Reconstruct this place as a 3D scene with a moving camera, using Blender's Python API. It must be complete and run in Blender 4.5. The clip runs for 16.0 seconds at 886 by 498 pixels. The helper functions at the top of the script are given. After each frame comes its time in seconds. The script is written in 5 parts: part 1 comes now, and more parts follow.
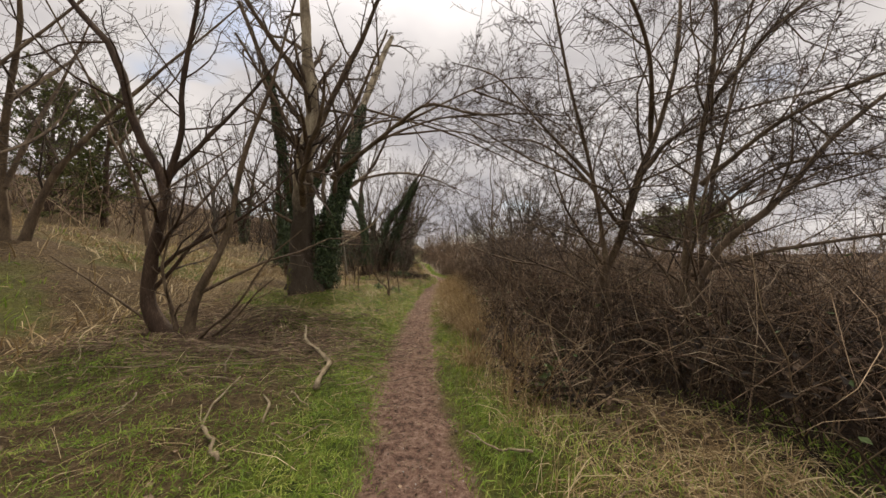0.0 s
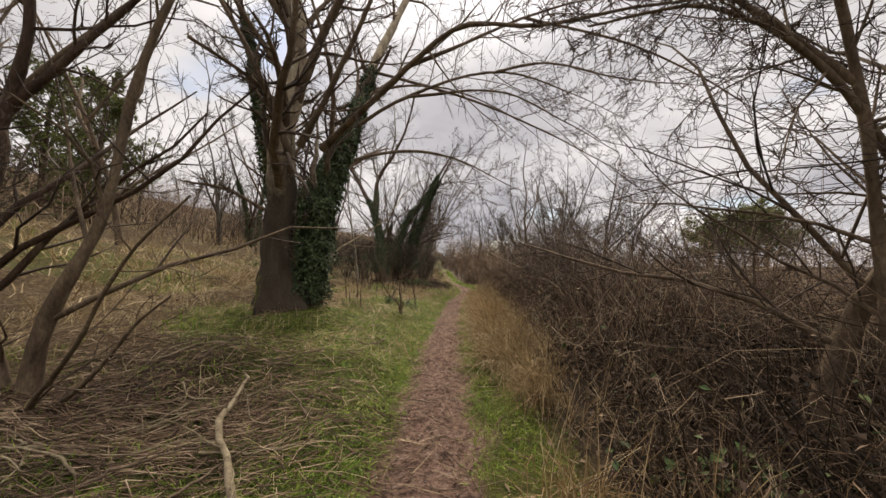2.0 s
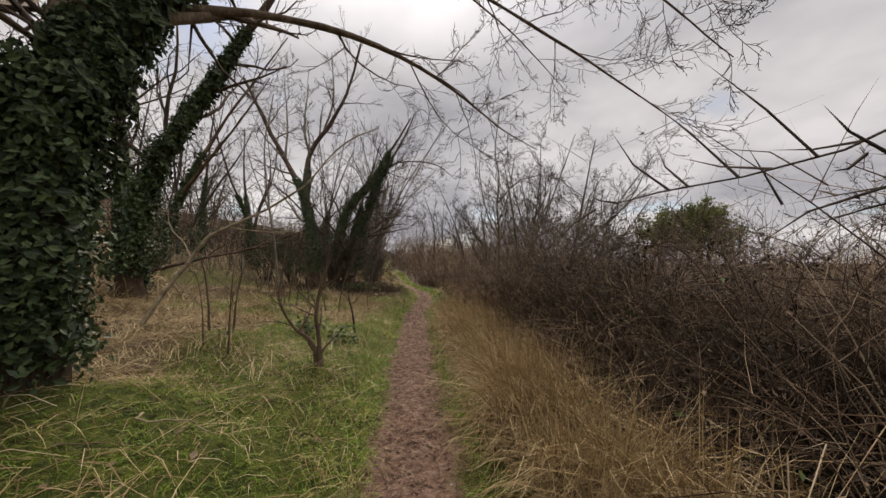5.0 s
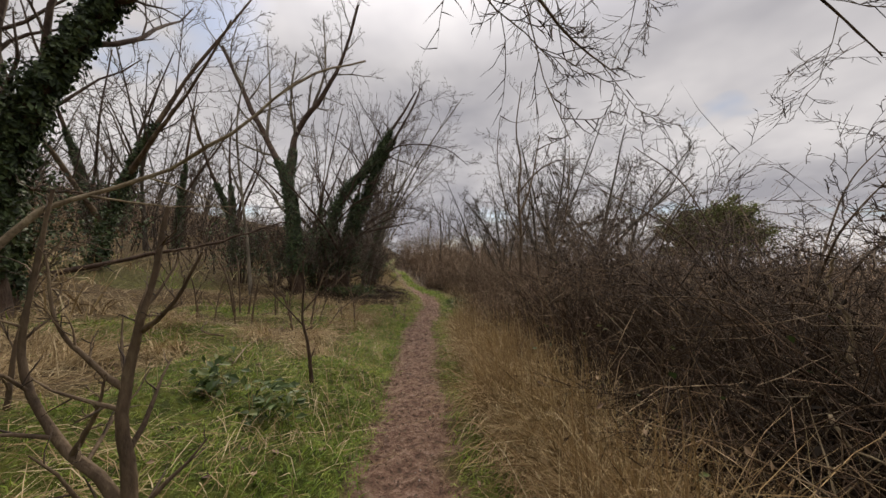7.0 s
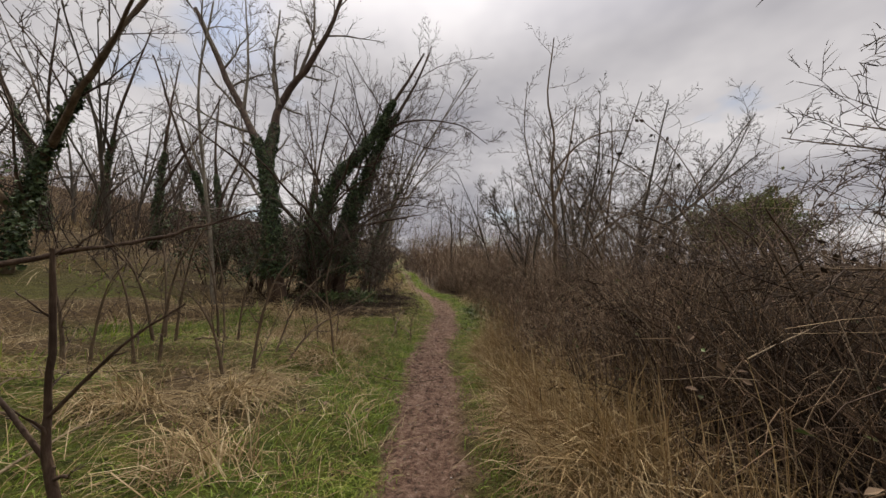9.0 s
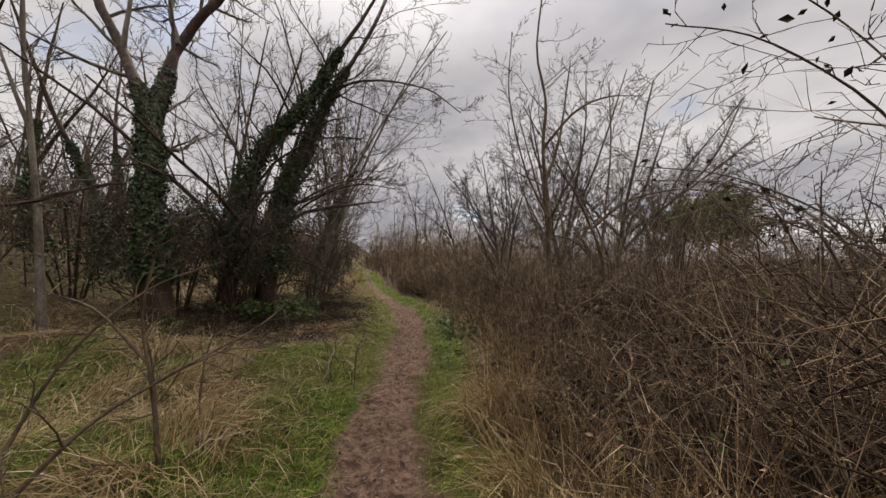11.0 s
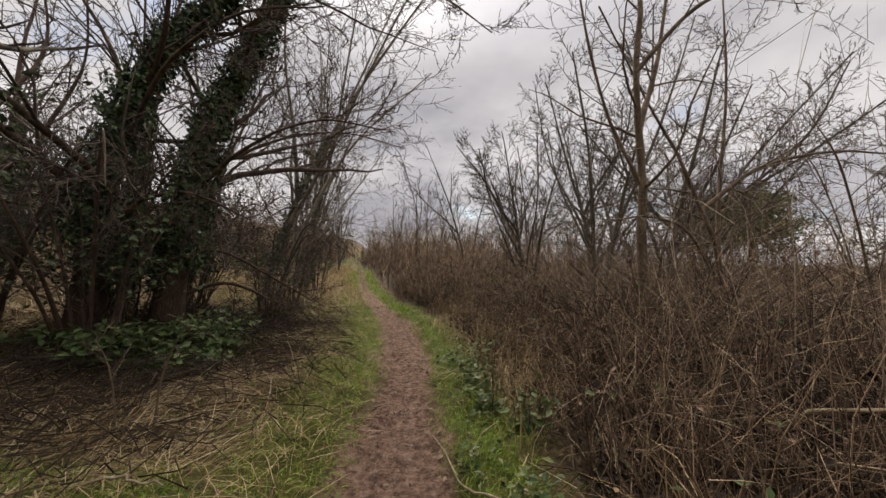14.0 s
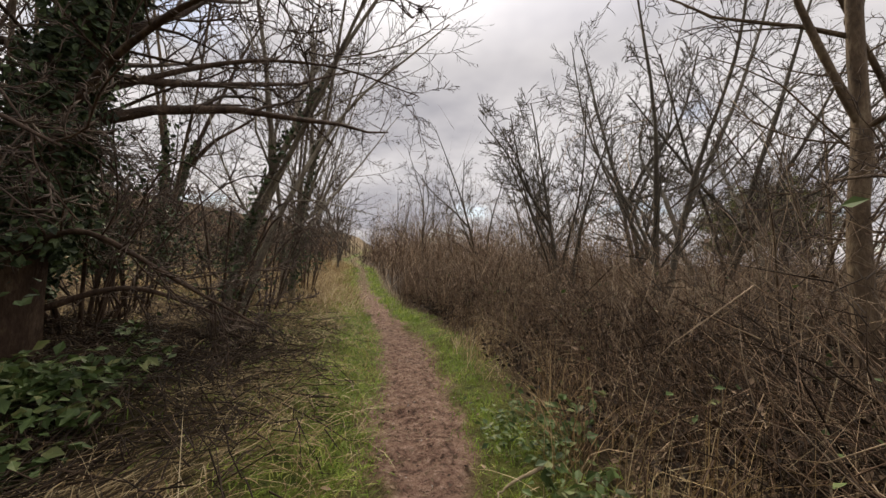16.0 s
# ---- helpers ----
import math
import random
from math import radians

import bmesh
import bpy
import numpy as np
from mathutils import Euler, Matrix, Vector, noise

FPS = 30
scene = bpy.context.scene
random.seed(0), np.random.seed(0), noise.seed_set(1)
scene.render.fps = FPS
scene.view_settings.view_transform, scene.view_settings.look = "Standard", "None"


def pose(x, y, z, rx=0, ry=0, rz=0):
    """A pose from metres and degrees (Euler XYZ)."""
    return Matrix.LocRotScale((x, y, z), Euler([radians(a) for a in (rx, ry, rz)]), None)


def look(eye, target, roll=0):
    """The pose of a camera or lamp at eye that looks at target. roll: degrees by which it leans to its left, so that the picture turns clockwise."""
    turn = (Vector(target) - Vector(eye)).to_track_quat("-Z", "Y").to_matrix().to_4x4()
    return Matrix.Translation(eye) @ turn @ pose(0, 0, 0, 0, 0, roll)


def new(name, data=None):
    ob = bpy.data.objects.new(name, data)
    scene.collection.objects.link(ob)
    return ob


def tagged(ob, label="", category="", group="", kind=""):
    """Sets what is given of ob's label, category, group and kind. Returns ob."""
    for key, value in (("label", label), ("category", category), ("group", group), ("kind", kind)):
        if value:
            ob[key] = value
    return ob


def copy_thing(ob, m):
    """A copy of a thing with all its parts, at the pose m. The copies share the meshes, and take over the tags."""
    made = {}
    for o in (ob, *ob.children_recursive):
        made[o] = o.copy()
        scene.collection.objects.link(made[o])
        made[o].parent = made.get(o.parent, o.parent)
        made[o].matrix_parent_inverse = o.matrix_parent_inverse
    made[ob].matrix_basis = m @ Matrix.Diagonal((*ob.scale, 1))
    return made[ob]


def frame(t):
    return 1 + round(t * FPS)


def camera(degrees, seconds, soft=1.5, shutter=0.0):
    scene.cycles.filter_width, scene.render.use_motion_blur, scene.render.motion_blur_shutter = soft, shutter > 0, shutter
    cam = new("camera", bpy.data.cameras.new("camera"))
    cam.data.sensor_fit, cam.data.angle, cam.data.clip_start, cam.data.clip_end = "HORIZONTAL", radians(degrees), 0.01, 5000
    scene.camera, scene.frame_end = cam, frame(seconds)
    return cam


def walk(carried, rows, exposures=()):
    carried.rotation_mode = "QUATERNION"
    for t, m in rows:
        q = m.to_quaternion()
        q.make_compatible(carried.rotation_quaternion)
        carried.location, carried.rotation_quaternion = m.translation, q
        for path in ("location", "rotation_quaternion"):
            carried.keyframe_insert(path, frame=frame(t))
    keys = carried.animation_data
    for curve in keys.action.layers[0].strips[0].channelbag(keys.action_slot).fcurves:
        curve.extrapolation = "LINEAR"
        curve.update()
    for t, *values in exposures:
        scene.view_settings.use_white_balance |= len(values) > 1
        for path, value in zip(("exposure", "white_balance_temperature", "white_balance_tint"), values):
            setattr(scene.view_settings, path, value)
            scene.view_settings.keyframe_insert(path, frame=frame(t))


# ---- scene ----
cam = camera(104.0, 16.0)
PATH = [
    (0, (0.0, 0.0, 1.463), (0.036, 1.999, 1.522), -0.8),
    (0.5, (-0.037, 0.716, 1.465), (-0.015, 2.714, 1.541), -0.5),
    (1, (-0.083, 1.414, 1.462), (-0.08, 3.412, 1.546), -0.4),
    (1.5, (-0.142, 2.102, 1.46), (-0.202, 4.099, 1.554), -0.4),
    (2, (-0.204, 2.786, 1.455), (-0.285, 4.782, 1.555), 0.1),
    (2.5, (-0.284, 3.46, 1.451), (-0.394, 5.455, 1.541), 0.5),
    (3, (-0.373, 4.143, 1.452), (-0.474, 6.139, 1.55), 0.4),
    (3.5, (-0.463, 4.835, 1.453), (-0.495, 6.833, 1.55), 0.6),
    (4, (-0.54, 5.522, 1.454), (-0.425, 7.516, 1.556), 0.0),
    (4.2, (-0.555, 5.79, 1.454), (-0.385, 7.78, 1.55), -0.4),
    (6.3, (-0.505, 8.52, 1.46), (-0.279, 10.505, 1.557), -0.2),
    (6.5, (-0.492, 8.772, 1.459), (-0.281, 10.758, 1.552), -0.1),
    (7, (-0.452, 9.385, 1.454), (-0.271, 11.374, 1.555), 0.2),
    (7.5, (-0.437, 9.999, 1.446), (-0.283, 11.991, 1.538), -0.1),
    (8, (-0.432, 10.615, 1.443), (-0.279, 12.606, 1.539), 0.1),
    (8.5, (-0.44, 11.226, 1.44), (-0.304, 13.219, 1.534), -0.1),
    (8.7, (-0.436, 11.472, 1.44), (-0.31, 13.465, 1.543), -0.2),
    (10.8, (-0.272, 14.014, 1.451), (0.025, 15.99, 1.535), -0.5),
    (11, (-0.257, 14.247, 1.451), (0.076, 16.217, 1.54), -0.8),
    (11.5, (-0.221, 14.808, 1.449), (0.139, 16.774, 1.532), -0.6),
    (12, (-0.184, 15.355, 1.446), (0.159, 17.323, 1.53), -0.4),
    (12.5, (-0.132, 15.903, 1.444), (0.217, 17.871, 1.524), -0.0),
    (13, (-0.078, 16.466, 1.445), (0.266, 18.435, 1.523), 0.0),
    (13.5, (-0.033, 17.046, 1.447), (0.3, 19.016, 1.525), -0.2),
    (14, (0.0, 17.629, 1.448), (0.335, 19.599, 1.53), 0.4),
    (14.5, (0.017, 18.206, 1.447), (0.329, 20.18, 1.527), 0.1),
    (15, (0.022, 18.772, 1.443), (0.331, 20.746, 1.522), 0.8),
    (15.5, (0.009, 19.321, 1.436), (0.291, 21.299, 1.51), 1.1),
    (16, (0.0, 19.87, 1.433), (0.316, 21.844, 1.503), 1.2),
]
walk(cam, [(t, look(eye, target, roll)) for t, eye, target, roll in PATH], [(0, 0.1, 7000, 10), (1.3, 0.24, 6920, 10), (2.2, 0.2, 6800, 10), (3, 0.06, 6740, 10), (4, -0.03, 6720, 10), (6.5, -0.12, 6700, 10), (8.5, -0.14, 6650, 10), (11, -0.12, 6700, 10), (14.5, 0.08, 6720, 10), (16, 0.17, 6740, 10)])

# ---- world, sun ----
world = bpy.data.worlds.new("overcast_sky")
scene.world = world
world.use_nodes = True
wn, wl = world.node_tree.nodes, world.node_tree.links
wn.clear()


def wnode(kind, **props):
    n = wn.new(kind)
    for k, v in props.items():
        n.inputs[k].default_value = v
    return n


SUN_EL, SUN_AZ = radians(42), radians(-4)
sky = wn.new("ShaderNodeTexSky")
sky.sky_type, sky.sun_disc = "NISHITA", False
sky.sun_elevation, sky.sun_rotation = SUN_EL, SUN_AZ
tc = wn.new("ShaderNodeTexCoord")
sep = wn.new("ShaderNodeSeparateXYZ")
wl.new(tc.outputs["Generated"], sep.inputs[0])
lift = wn.new("ShaderNodeMath")
lift.operation = "ADD"
wl.new(sep.outputs["Z"], lift.inputs[0])
lift.inputs[1].default_value = 0.22
lift2 = wn.new("ShaderNodeMath")
lift2.operation = "MAXIMUM"
wl.new(lift.outputs[0], lift2.inputs[0])
lift2.inputs[1].default_value = 0.08
flat = wn.new("ShaderNodeCombineXYZ")
for n, axis in enumerate("XY"):
    div = wn.new("ShaderNodeMath")
    div.operation = "DIVIDE"
    wl.new(sep.outputs[axis], div.inputs[0])
    wl.new(lift2.outputs[0], div.inputs[1])
    wl.new(div.outputs[0], flat.inputs[n])


def cloud_noise(scale, detail, rough, offset):
    mp = wn.new("ShaderNodeMapping")
    mp.inputs["Location"].default_value = offset
    wl.new(flat.outputs[0], mp.inputs[0])
    t = wnode("ShaderNodeTexNoise", Scale=scale, Detail=detail, Roughness=rough)
    wl.new(mp.outputs[0], t.inputs["Vector"])
    return t


big_cloud = cloud_noise(0.75, 5, 0.55, (3.1, 1.7, 0))
ramp = wn.new("ShaderNodeValToRGB")
ramp.color_ramp.elements[0].position, ramp.color_ramp.elements[0].color = 0.36, (0.41, 0.405, 0.45, 1)
ramp.color_ramp.elements[1].position, ramp.color_ramp.elements[1].color = 0.64, (0.88, 0.85, 0.86, 1)
wl.new(big_cloud.outputs["Fac"], ramp.inputs[0])
gap_noise = cloud_noise(1.1, 4, 0.5, (2.6, 0.3, 0))
gap = wn.new("ShaderNodeValToRGB")
gap.color_ramp.elements[0].position, gap.color_ramp.elements[0].color = 0.60, (1, 1, 1, 1)
gap.color_ramp.elements[1].position, gap.color_ramp.elements[1].color = 0.70, (0, 0, 0, 1)
wl.new(gap_noise.outputs["Fac"], gap.inputs[0])
bg_clear = wnode("ShaderNodeBackground", Strength=0.12)
wl.new(sky.outputs[0], bg_clear.inputs["Color"])
bg_cloud = wnode("ShaderNodeBackground", Strength=1.0)
rise = wn.new("ShaderNodeMapRange")
rise.inputs["From Min"].default_value, rise.inputs["From Max"].default_value = 0.5, 1.0
rise.inputs["To Min"].default_value, rise.inputs["To Max"].default_value = 1.0, 3.3
wl.new(sep.outputs["Z"], rise.inputs["Value"])
wl.new(rise.outputs[0], bg_cloud.inputs["Strength"])
wl.new(ramp.outputs[0], bg_cloud.inputs["Color"])
wmix = wn.new("ShaderNodeMixShader")
wl.new(gap.outputs[0], wmix.inputs[0])
wl.new(bg_clear.outputs[0], wmix.inputs[1])
wl.new(bg_cloud.outputs[0], wmix.inputs[2])
wout = wn.new("ShaderNodeOutputWorld")
wl.new(wmix.outputs[0], wout.inputs["Surface"])

sun = new("sun", bpy.data.lights.new("sun", "SUN"))
sun.data.energy, sun.data.angle, sun.data.color = 3.7, radians(17), (1.0, 0.89, 0.72)
sun.matrix_world = look((0, 0, 60), (-60 * math.cos(SUN_EL) * math.sin(SUN_AZ), -60 * math.cos(SUN_EL) * math.cos(SUN_AZ), 60 - 60 * math.sin(SUN_EL)))

# ---- materials ----


def material(name, stops, scale=6.0, rough=0.85, bump=0.3, stretch=(1, 1, 1), fine=40.0, coords="Object", island=0.0, sheen=0.0, through_light=0.0):
    """A procedural surface: colour stops over noise at two scales, with bump; island varies each blade, leaf or stem."""
    m = bpy.data.materials.new(name)
    m.use_nodes = True
    nt = m.node_tree
    b = nt.nodes["Principled BSDF"]
    b.inputs["Roughness"].default_value = rough
    b.inputs["Specular IOR Level"].default_value = 0.25
    co = nt.nodes.new("ShaderNodeTexCoord")
    mp = nt.nodes.new("ShaderNodeMapping")
    mp.inputs["Scale"].default_value = stretch
    nt.links.new(co.outputs[coords], mp.inputs[0])
    n1 = nt.nodes.new("ShaderNodeTexNoise")
    n1.inputs["Scale"].default_value, n1.inputs["Detail"].default_value, n1.inputs["Roughness"].default_value = scale, 6, 0.62
    nt.links.new(mp.outputs[0], n1.inputs["Vector"])
    n2 = nt.nodes.new("ShaderNodeTexNoise")
    n2.inputs["Scale"].default_value, n2.inputs["Detail"].default_value = fine, 3
    nt.links.new(mp.outputs[0], n2.inputs["Vector"])
    mixv = nt.nodes.new("ShaderNodeMath")
    mixv.operation = "MULTIPLY_ADD"
    nt.links.new(n2.outputs["Fac"], mixv.inputs[0])
    mixv.inputs[1].default_value = 0.45
    scaled = nt.nodes.new("ShaderNodeMath")
    scaled.operation = "MULTIPLY_ADD"
    nt.links.new(n1.outputs["Fac"], scaled.inputs[0])
    scaled.inputs[1].default_value, scaled.inputs[2].default_value = 1.0 - 0.8 * island, -0.22 + 0.4 * island
    nt.links.new(scaled.outputs[0], mixv.inputs[2])
    value = mixv.outputs[0]
    if island:
        geo = nt.nodes.new("ShaderNodeNewGeometry")
        add = nt.nodes.new("ShaderNodeMath")
        add.operation = "MULTIPLY_ADD"
        nt.links.new(geo.outputs["Random Per Island"], add.inputs[0])
        add.inputs[1].default_value = island
        sub = nt.nodes.new("ShaderNodeMath")
        sub.operation = "SUBTRACT"
        nt.links.new(value, sub.inputs[0])
        sub.inputs[1].default_value = island * 0.5
        nt.links.new(sub.outputs[0], add.inputs[2])
        value = add.outputs[0]
    r = nt.nodes.new("ShaderNodeValToRGB")
    el = r.color_ramp.elements
    while len(el) < len(stops):
        el.new(0.5)
    for e, (p, c) in zip(el, stops):
        e.position, e.color = p, (*c, 1)
    nt.links.new(value, r.inputs[0])
    nt.links.new(r.outputs[0], b.inputs["Base Color"])
    if bump:
        bp = nt.nodes.new("ShaderNodeBump")
        bp.inputs["Strength"].default_value, bp.inputs["Distance"].default_value = bump, 0.03
        nt.links.new(mixv.outputs[0], bp.inputs["Height"])
        nt.links.new(bp.outputs[0], b.inputs["Normal"])
    if through_light:
        tr = nt.nodes.new("ShaderNodeBsdfTranslucent")
        nt.links.new(r.outputs[0], tr.inputs[0])
        mx = nt.nodes.new("ShaderNodeMixShader")
        mx.inputs[0].default_value = through_light
        nt.links.new(b.outputs[0], mx.inputs[1])
        nt.links.new(tr.outputs[0], mx.inputs[2])
        nt.links.new(mx.outputs[0], nt.nodes["Material Output"].inputs["Surface"])
    return m


M_BARK_GREY = material("bark_grey_green", [(0.25, (0.07, 0.055, 0.04)), (0.5, (0.17, 0.145, 0.11)), (0.75, (0.30, 0.27, 0.20))], 5, 0.9, 0.9, (1, 1, 0.35), 45)
M_BARK_BIG = material("bark_pale_with_dark_stained_foot", [(0.25, (0.10, 0.075, 0.048)), (0.5, (0.27, 0.22, 0.145)), (0.75, (0.46, 0.40, 0.28))], 5, 0.9, 0.9, (1, 1, 0.35), 45)


def stain(m, height, colour):
    """Dark algae and wet bark with a ragged upper edge, below the given height on the trunk."""
    nt = m.node_tree
    b = nt.nodes["Principled BSDF"]
    base = b.inputs["Base Color"].links[0].from_socket
    co = nt.nodes.new("ShaderNodeTexCoord")
    sp = nt.nodes.new("ShaderNodeSeparateXYZ")
    nt.links.new(co.outputs["Object"], sp.inputs[0])
    ns = nt.nodes.new("ShaderNodeTexNoise")
    ns.inputs["Scale"].default_value, ns.inputs["Detail"].default_value = 2.2, 6
    nt.links.new(co.outputs["Object"], ns.inputs["Vector"])
    ma = nt.nodes.new("ShaderNodeMath")
    ma.operation = "MULTIPLY_ADD"
    nt.links.new(ns.outputs["Fac"], ma.inputs[0])
    ma.inputs[1].default_value = 2.6
    nt.links.new(sp.outputs["Z"], ma.inputs[2])
    mr = nt.nodes.new("ShaderNodeMapRange")
    mr.inputs["From Min"].default_value, mr.inputs["From Max"].default_value = height + 1.0, height + 1.7
    mr.inputs["To Min"].default_value, mr.inputs["To Max"].default_value = 0.88, 0.0
    nt.links.new(ma.outputs[0], mr.inputs["Value"])
    mx = nt.nodes.new("ShaderNodeMix")
    mx.data_type = "RGBA"
    nt.links.new(mr.outputs[0], mx.inputs[0])
    nt.links.new(base, mx.inputs[6])
    mx.inputs[7].default_value = (*colour, 1)
    nt.links.new(mx.outputs[2], b.inputs["Base Color"])


stain(M_BARK_BIG, 2.75, (0.019, 0.0115, 0.007))
M_BARK_DARK = material("bark_dark_wet", [(0.3, (0.028, 0.016, 0.01)), (0.55, (0.065, 0.04, 0.025)), (0.8, (0.14, 0.098, 0.064))], 7, 0.8, 0.8, (1, 1, 0.35), 50)
M_BARK_MID = material("bark_brown_grey", [(0.3, (0.055, 0.038, 0.024)), (0.55, (0.13, 0.092, 0.058)), (0.8, (0.24, 0.185, 0.115))], 7, 0.85, 0.7, (1, 1, 0.4), 50)
M_TWIG = material("twig_bark", [(0.3, (0.04, 0.029, 0.022)), (0.55, (0.08, 0.058, 0.044)), (0.8, (0.15, 0.115, 0.085))], 3, 0.85, 0.0, (1, 1, 1), 20, island=0.4)
M_TWIG_FAR = material("twig_grey_green", [(0.3, (0.05, 0.042, 0.034)), (0.55, (0.085, 0.073, 0.056)), (0.8, (0.14, 0.125, 0.088))], 2, 0.9, 0.0, (1, 1, 1), 12, island=0.4)
M_DEADWOOD = material("dead_branch_pale", [(0.3, (0.10, 0.072, 0.042)), (0.55, (0.22, 0.175, 0.108)), (0.8, (0.36, 0.30, 0.2))], 9, 0.9, 0.4, (1, 1, 1), 60)
M_IVY = material("ivy_leaf", [(0.2, (0.018, 0.028, 0.012)), (0.5, (0.042, 0.065, 0.025)), (0.9, (0.11, 0.15, 0.06))], 4, 0.55, 0.0, (1, 1, 1), 30, island=0.7)
M_CONIFER = material("conifer_needles", [(0.2, (0.04, 0.05, 0.016)), (0.5, (0.09, 0.105, 0.032)), (0.85, (0.16, 0.17, 0.055))], 1.5, 0.7, 0.0, (1, 1, 1), 10, island=0.6, through_light=0.4)
M_PINE = material("pine_needles", [(0.2, (0.06, 0.075, 0.026)), (0.5, (0.12, 0.135, 0.045)), (0.85, (0.19, 0.2, 0.075))], 1.5, 0.8, 0.0, (1, 1, 1), 10, island=0.5, through_light=0.45)
M_GREEN = material("grass_green", [(0.1, (0.045, 0.07, 0.009)), (0.35, (0.10, 0.168, 0.017)), (0.6, (0.205, 0.285, 0.033)), (0.9, (0.46, 0.45, 0.13))], 1.3, 0.6, 0.0, (1, 1, 1), 6, island=0.38, through_light=0.3)
M_STRAW = material("grass_dry", [(0.1, (0.10, 0.06, 0.022)), (0.35, (0.21, 0.142, 0.065)), (0.6, (0.37, 0.275, 0.14)), (0.9, (0.62, 0.52, 0.33))], 0.9, 0.75, 0.0, (1, 1, 1), 6, island=0.6, through_light=0.2)
M_RUST = material("grass_dry_reddish", [(0.1, (0.10, 0.062, 0.03)), (0.5, (0.25, 0.165, 0.08)), (0.9, (0.48, 0.36, 0.2))], 0.9, 0.8, 0.0, (1, 1, 1), 6, island=0.6, through_light=0.2)
M_BRAMBLE = material("bramble_stem", [(0.1, (0.028, 0.016, 0.009)), (0.43, (0.095, 0.058, 0.035)), (0.71, (0.2, 0.135, 0.083)), (0.93, (0.47, 0.36, 0.23))], 1.2, 0.8, 0.0, (1, 1, 1), 8, island=0.65)
# Darker copy of the bramble stem; thicket shade is put into its colour.
M_BRAMBLE_SHADE_DARK = material("bramble_stem_shade_dark", [(0.1, (0.012, 0.007, 0.004)), (0.5, (0.03, 0.018, 0.01)), (0.9, (0.08, 0.052, 0.03))], 1.2, 0.85, 0.0, (1, 1, 1), 8, island=0.6)
M_BRAMBLE_PALE = material("bramble_twig_pale", [(0.1, (0.10, 0.07, 0.045)), (0.5, (0.22, 0.165, 0.11)), (0.9, (0.42, 0.34, 0.24))], 1.2, 0.8, 0.0, (1, 1, 1), 8, island=0.6)
M_BRAMBLE_LEAF = material("bramble_leaf", [(0.2, (0.03, 0.05, 0.015)), (0.6, (0.08, 0.12, 0.035)), (0.9, (0.20, 0.2, 0.08))], 3, 0.55, 0.0, (1, 1, 1), 20, island=0.6, through_light=0.2)
M_LITTER = material("dead_leaf", [(0.2, (0.05, 0.03, 0.02)), (0.55, (0.13, 0.085, 0.055)), (0.9, (0.28, 0.2, 0.13))], 3, 0.8, 0.0, (1, 1, 1), 20, island=0.7)
# Dull old leaf colour, near black so it also paints shade inside brambles.
M_OLD_SHADED_LEAF = material("old_leaf_shade_dark", [(0.2, (0.012, 0.008, 0.005)), (0.6, (0.03, 0.019, 0.011)), (0.9, (0.085, 0.055, 0.034))], 3, 0.85, 0.0, (1, 1, 1), 20, island=0.7)
M_STONE = material("pebble", [(0.3, (0.2, 0.17, 0.15)), (0.8, (0.5, 0.46, 0.42))], 12, 0.8, 0.2)
M_MOSS = material("moss", [(0.3, (0.10, 0.12, 0.015)), (0.8, (0.26, 0.27, 0.03))], 20, 0.95, 0.5, (1, 1, 1), 90, island=0.3)


